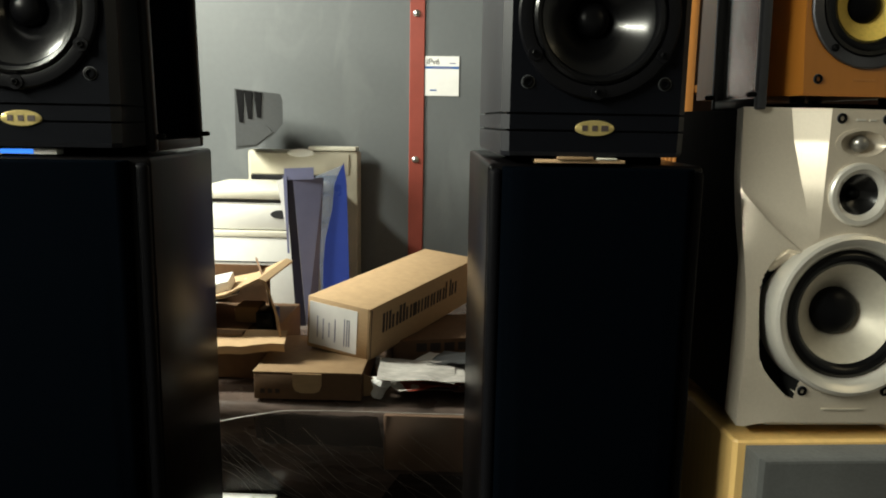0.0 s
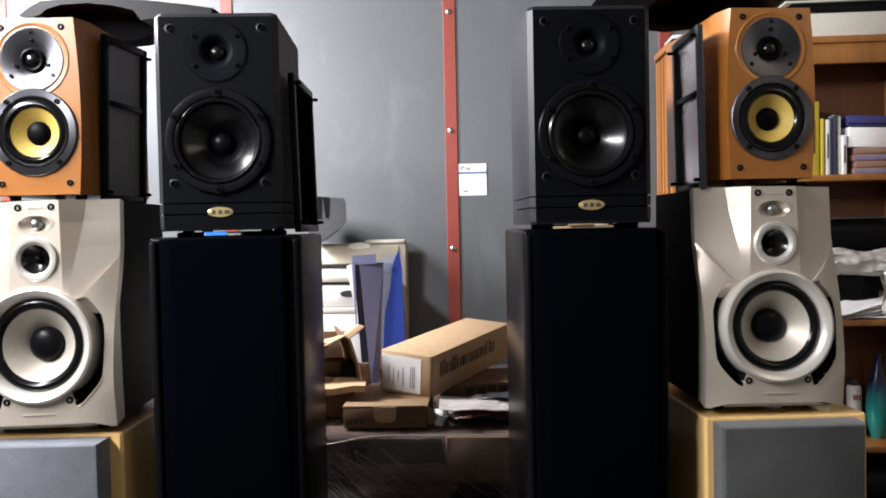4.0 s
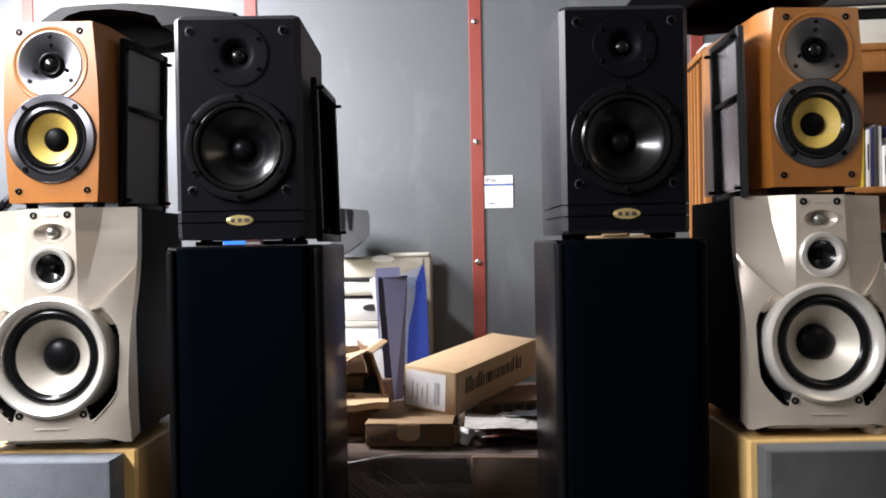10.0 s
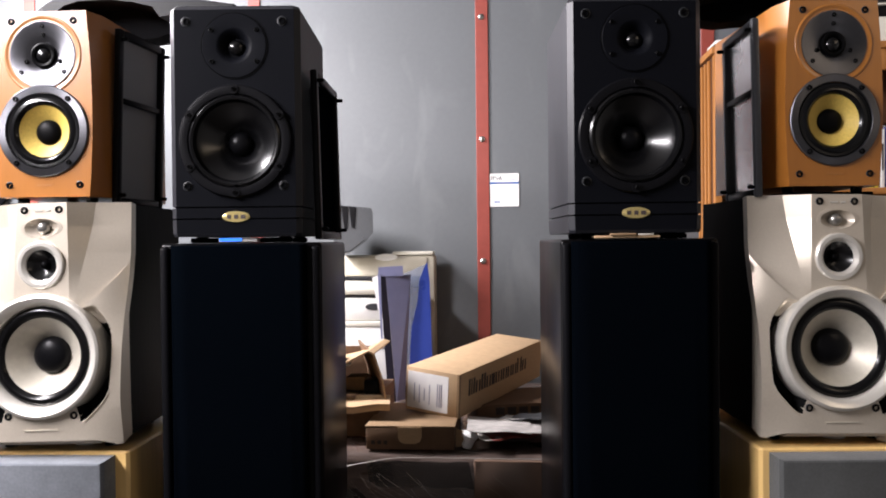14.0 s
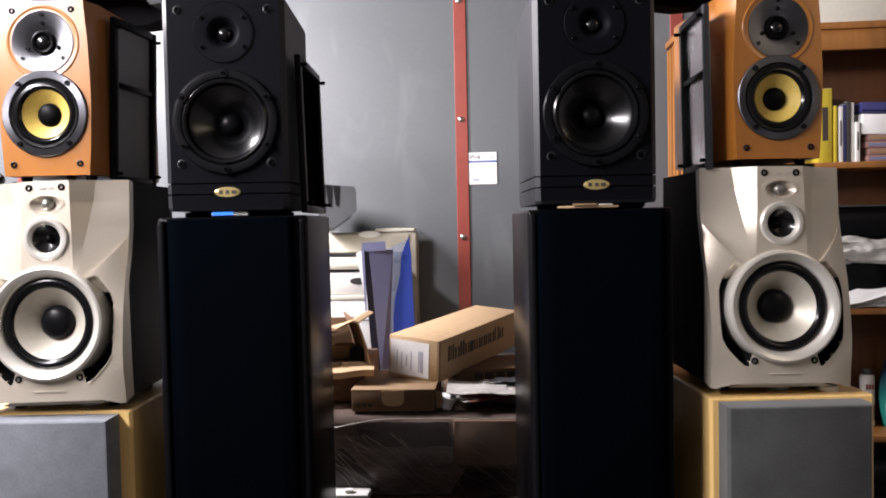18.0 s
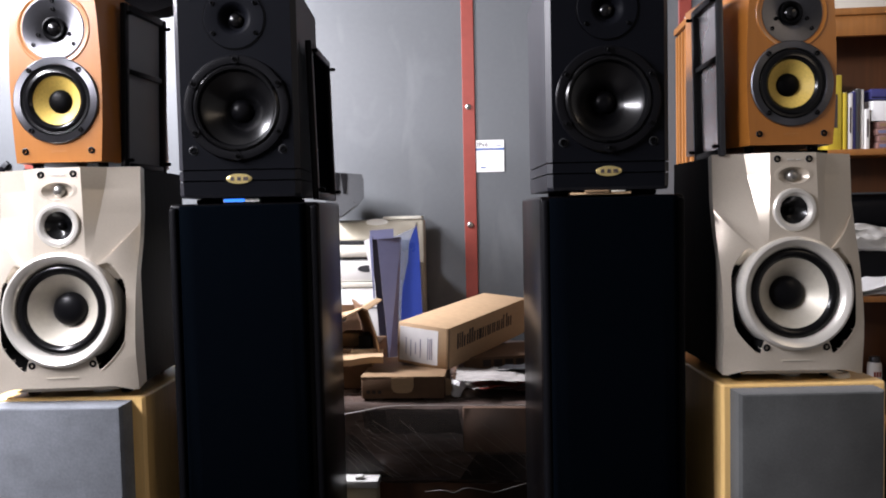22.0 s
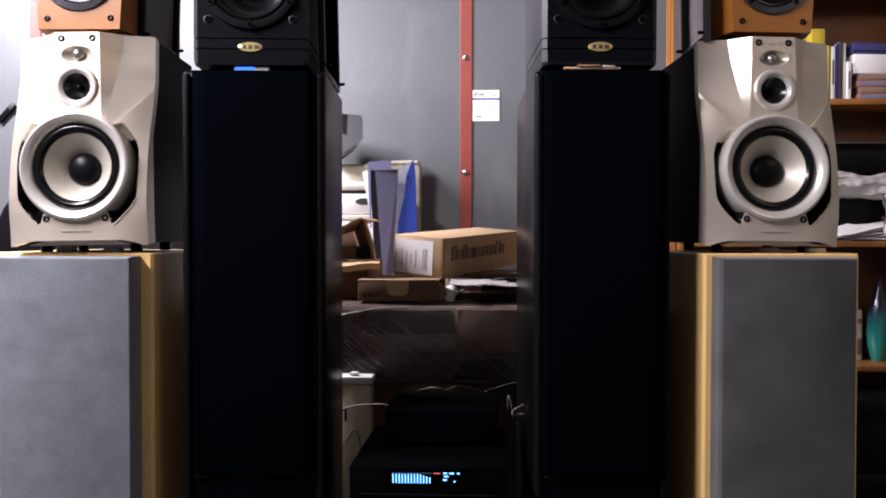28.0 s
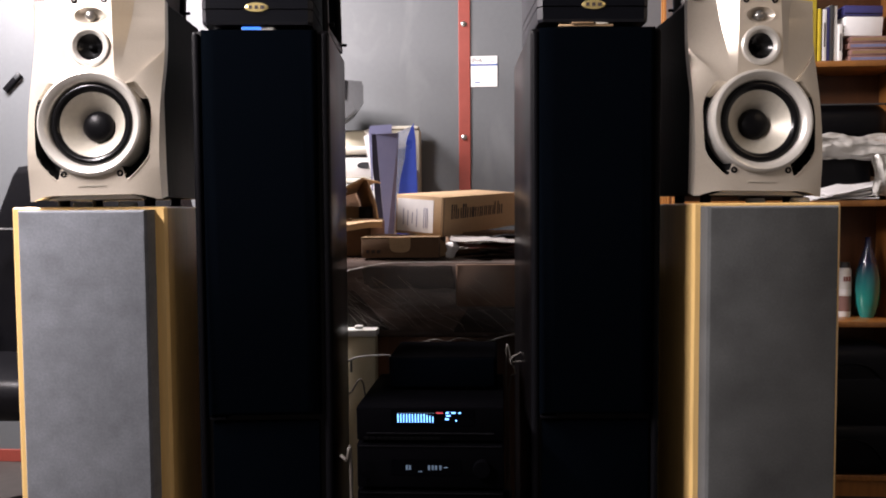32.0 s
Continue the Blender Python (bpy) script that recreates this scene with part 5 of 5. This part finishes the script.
book(1.2710, 0.013, SH, 0.196, 0.13, GREY_PLASTIC, "dark grey disc case standing on the shelf")
book(1.2855, 0.011, SH, 0.194, 0.13, WHITE_PLASTIC, "white disc case standing on the shelf", 0, -0.16)
book(1.2980, 0.013, SH, 0.130, 0.13, WHITE_PLASTIC, "short white disc case standing on the shelf", 0, -0.17)
for k in range(4):
    s = thing("disc_case", pose(1.332 + 0.005 * (k % 2), -0.175 + 0.003 * k, SH + 0.0225 * k), "pinkish plastic disc case lying in a stack", "disc case", "stacked disc cases")
    part("case", box(0, 0.14, 0, 0.125, 0, 0.0215, 0.003), PINK_CASE, s)
    part("inlay", box(0.006, 0.13, -0.0006, 0.001, 0.006, 0.0155), CARD_DARK if k % 2 else LILAC_PLASTIC, s)
s = thing("paper_pad", pose(1.318, -0.165, SH + 0.0915, 4, 2, 0), "cream paper pad leaning on the disc cases", "paper pad")
part("pad", box(0, 0.125, 0, 0.10, 0, 0.064, 0.002), PAPER, s)
s = thing("blue_case", pose(1.318, -0.160, SH + 0.162, 0, 2, 0), "dark blue flat case lying on top of the pile", "case")
part("body", box(0, 0.13, 0, 0.12, 0, 0.034, 0.004), NAVY, s)
part("stripe", box(0.002, 0.128, -0.0006, 0.0, 0.004, 0.008), BLACK_PLASTIC, s)

bag = thing("black_bag", pose(1.16, -0.185, 0.76), "black case pushed into the shelf with bags round it", "bag")
part("body", box(-0.15, 0.33, 0.03, 0.165, 0.205, 0.335, 0.05, 4), LEATHER, bag)
part("lower_body", box(-0.15, 0.27, 0.04, 0.165, 0.0, 0.205, 0.015, 3), BLACK_PLASTIC, bag)
part("edge", box(-0.15, 0.33, 0.024, 0.034, 0.328, 0.334, 0.002), GREY_PLASTIC, bag)


def crumple(name, m, w, d, h, seed, material, label):
    bm = bmesh.new()
    nu, nv = 44, 26
    grid = []
    for i in range(nu + 1):
        row = []
        for j in range(nv + 1):
            u, v = i / nu, j / nv
            a = math.pi * v
            p = Vector(((u - 0.5) * w, -d * math.sin(a), h * (0.5 - 0.5 * math.cos(a))))
            p += Vector((0, 0.020 * noise.noise((u * 4, v * 5, seed)) + 0.010 * abs(noise.noise((u * 9, v * 13, seed + 3))), 0.016 * noise.noise((u * 4, v * 3 + 5, seed)) + 0.007 * noise.noise((u * 9, v * 14, seed + 8))))
            row.append(bm.verts.new(p))
        grid.append(row)
    for i in range(nu):
        for j in range(nv):
            bm.faces.new((grid[i][j], grid[i + 1][j], grid[i + 1][j + 1], grid[i][j + 1]))
    ob = tagged(part(name, bm, material, None, "", 0.9), label, "bag")
    ob.matrix_world = m
    return ob


crumple("plastic_bag", pose(1.31, -0.160, 0.905, 0, 3, 0), 0.36, 0.045, 0.085, 3, POLY_BAG, "crumpled white plastic bag stuffed in the shelf")
crumple("plastic_bag", pose(1.455, -0.165, 0.775, 0, -5, 0), 0.085, 0.045, 0.17, 9, POLY_BAG, "crumpled white plastic bag stuffed in the shelf")
for k in range(5):
    sheet("paper_sheet", pose(1.31 + 0.012 * k, -0.165, 0.764 + 0.011 * k, 6 + 3 * k, -2 - 2 * k, 5 * k), 0.24, 0.075, 20 + k, PAPER, "white papers lying loosely on the shelf", "paper")

can = thing("spray_can", pose(1.373, -0.075, 0.345), "white spray can with red and yellow print", "spray can")
part("body", upright([(0, 0), (0.0215, 0), (0.023, 0.004), (0.023, 0.165), (0.021, 0.172), (0.017, 0.176), (0, 0.178)], 32), WHITE_PLASTIC, can)
part("cap", upright([(0.0175, 0.175), (0.0175, 0.19), (0.015, 0.195), (0, 0.195)], 28), GREY_METAL, can)
part("lower_band", upright([(0.0233, 0.02), (0.0233, 0.075)], 32), PINK_CASE, can)
part("print_band", upright([(0.0233, 0.082), (0.0233, 0.10)], 32), PAPER, can)
for k in range(3):
    part("print_bar", box(-0.012 + 0.009 * k, -0.006 + 0.009 * k, -0.0238, -0.0225, 0.128, 0.145), RED, can)
vase = thing("vase", pose(1.445, -0.095, 0.345), "slim glazed teal vase with a dark neck", "vase")
part("body", upright([(0, 0), (0.022, 0), (0.026, 0.01), (0.036, 0.05), (0.041, 0.10), (0.040, 0.14), (0.033, 0.18), (0.023, 0.22), (0.014, 0.25), (0.010, 0.275), (0.012, 0.285), (0.008, 0.283), (0.006, 0.26)], 40), TEAL, vase)
sack = thing("black_sack", pose(1.30, -0.185, 0.03), "black bag bulging from a low shelf", "bag")
part("body", box(-0.19, 0.195, -0.03, 0.15, 0.0, 0.235, 0.05, 4), LEATHER, sack)
# flap added to hide the bright shelf edge below
part("flap", box(-0.19, 0.195, -0.036, -0.0265, -0.055, 0.12, 0.004), LEATHER, sack)
part("strap", tube([(-0.1, -0.037, 0.10), (0.0, -0.038, 0.165), (0.10, -0.036, 0.158), (0.17, -0.03, 0.08)], 0.004), BLACK_RUBBER, sack)
# bag added so that the bottom of the bookcase stays dark
holdall = thing("black_sack", pose(1.30, -0.195, GROUND + 0.08), "made-up black bag darkening the bottom of the bookcase", "bag")
part("body", box(-0.19, 0.195, -0.04, 0.15, 0.0, 0.19, 0.045, 4), LEATHER, holdall)
part("strap", tube([(-0.12, -0.044, 0.06), (-0.02, -0.048, 0.13), (0.09, -0.046, 0.12), (0.15, -0.04, 0.05)], 0.004), BLACK_RUBBER, holdall)

# Things on the bookcase
flatbox = thing("white_flat_box", pose(1.25, -0.195, 1.676), "flat cream cardboard box lying on the bookcase", "box")
part("body", box(-0.13, 0.26, 0, 0.18, 0, 0.078, 0.003), CREAM_PLASTIC, flatbox)
dark = thing("dark_flat_case", pose(1.25, -0.185, 1.7545), "dark flat case lying on the cream box", "case")
part("body", box(-0.12, 0.26, 0, 0.17, 0, 0.036, 0.004), LEATHER, dark)
part("board", box(-0.14, 0.27, -0.01, 0.172, 0.036, 0.042, 0.002), CREAM_PLASTIC, dark, "thin cream board on top")
lap = thing("silver_tray", pose(1.27, -0.185, 1.803), "silver grey tray with a blue clip lying on the case", "tray")
part("body", prism([(-0.19, 0.0), (0.24, 0.0), (0.24, 0.045), (-0.12, 0.045), (-0.14, 0.04)], 0.0, 0.16, None, 0.004), GREY_METAL, lap)
part("rim", box(-0.13, 0.245, -0.005, 0.0, 0.036, 0.050, 0.004), WHITE_PLASTIC, lap)
part("clip", box(-0.085, -0.055, -0.008, -0.003, 0.030, 0.052, 0.002), BLUE_INK, lap)
dev = thing("small_device", pose(0.80, -0.17, 1.676), "small black device with a pale lid on the bookcase", "device")
part("body", box(-0.05, 0.10, 0, 0.13, 0, 0.02, 0.004), BLACK_PLASTIC, dev)
part("lid", box(-0.045, 0.095, 0.004, 0.126, 0.020, 0.034, 0.006), WHITE_PLASTIC, dev)
greybox = thing("grey_box", pose(0.912, -0.12, 1.676), "purple grey box standing on the bookcase", "box")
part("body", box(-0.01, 0.062, 0, 0.09, 0, 0.232, 0.003), NAVY, greybox)
part("paper", box(-0.04, -0.012, 0.01, 0.03, 0, 0.238, 0.001), PAPER, greybox)

# Office chair beside the speakers
chair = thing("office_chair", pose(-1.20, -0.50, GROUND), "black leather office chair with curved armrests", "chair")
part("backrest", loft([[(-w, -0.05 + c, z), (-w * 0.6, -0.075 + c, z), (w * 0.6, -0.075 + c, z), (w, -0.05 + c, z), (w, 0.04 + c, z), (-w, 0.04 + c, z)]
                       for z, w, c in ((0.50, 0.30, 0.0), (0.56, 0.345, 0.01), (0.80, 0.345, 0.03), (0.94, 0.335, 0.045), (1.05, 0.30, 0.06), (1.13, 0.272, 0.07), (1.158, 0.255, 0.075), (1.163, 0.22, 0.075))]), LEATHER, chair, "", 1.2)
part("back_seam", tube([(-0.33, -0.055, 0.955), (-0.2, -0.05, 0.95), (0.2, -0.05, 0.95), (0.33, -0.055, 0.955)], 0.006, 6), LEATHER, chair)
part("seat", box(-0.33, 0.33, -0.50, 0.02, 0.44, 0.555, 0.045, 3), LEATHER, chair)
for sx in (-1, 1):
    part("armrest", tube([(sx * 0.30, 0.0, 0.68), (sx * 0.36, -0.06, 0.745), (sx * 0.38, -0.22, 0.74), (sx * 0.37, -0.36, 0.70), (sx * 0.34, -0.38, 0.52)], 0.028, 12), LEATHER, chair)
    part("arm_trim", tube([(sx * 0.31, -0.02, 0.715), (sx * 0.37, -0.085, 0.778), (sx * 0.39, -0.24, 0.772), (sx * 0.38, -0.38, 0.73)], 0.005, 8), STEEL, chair)
    part("side_bolster", tube([(sx * 0.33, -0.45, 0.55), (sx * 0.36, -0.25, 0.585), (sx * 0.34, -0.02, 0.60)], 0.03, 10), LEATHER, chair)
part("column", upright([(0, 0.10), (0.03, 0.10), (0.03, 0.44), (0, 0.44)], 20), BLACK_PLASTIC, chair).location = (0, -0.2, 0)
for k in range(5):
    a = radians(72 * k + 10)
    part("base_arm", tube([(0, -0.2, 0.11), (0.14 * math.cos(a), -0.2 + 0.14 * math.sin(a), 0.10), (0.27 * math.cos(a), -0.2 + 0.27 * math.sin(a), 0.065)], 0.018, 8), BLACK_PLASTIC, chair)
    part("castor", lathe(0.27 * math.cos(a), 0.026, [(0, -0.018), (0.026, -0.018), (0.026, 0.018), (0, 0.018)], 18, -0.2 + 0.27 * math.sin(a)), BLACK_RUBBER, chair)
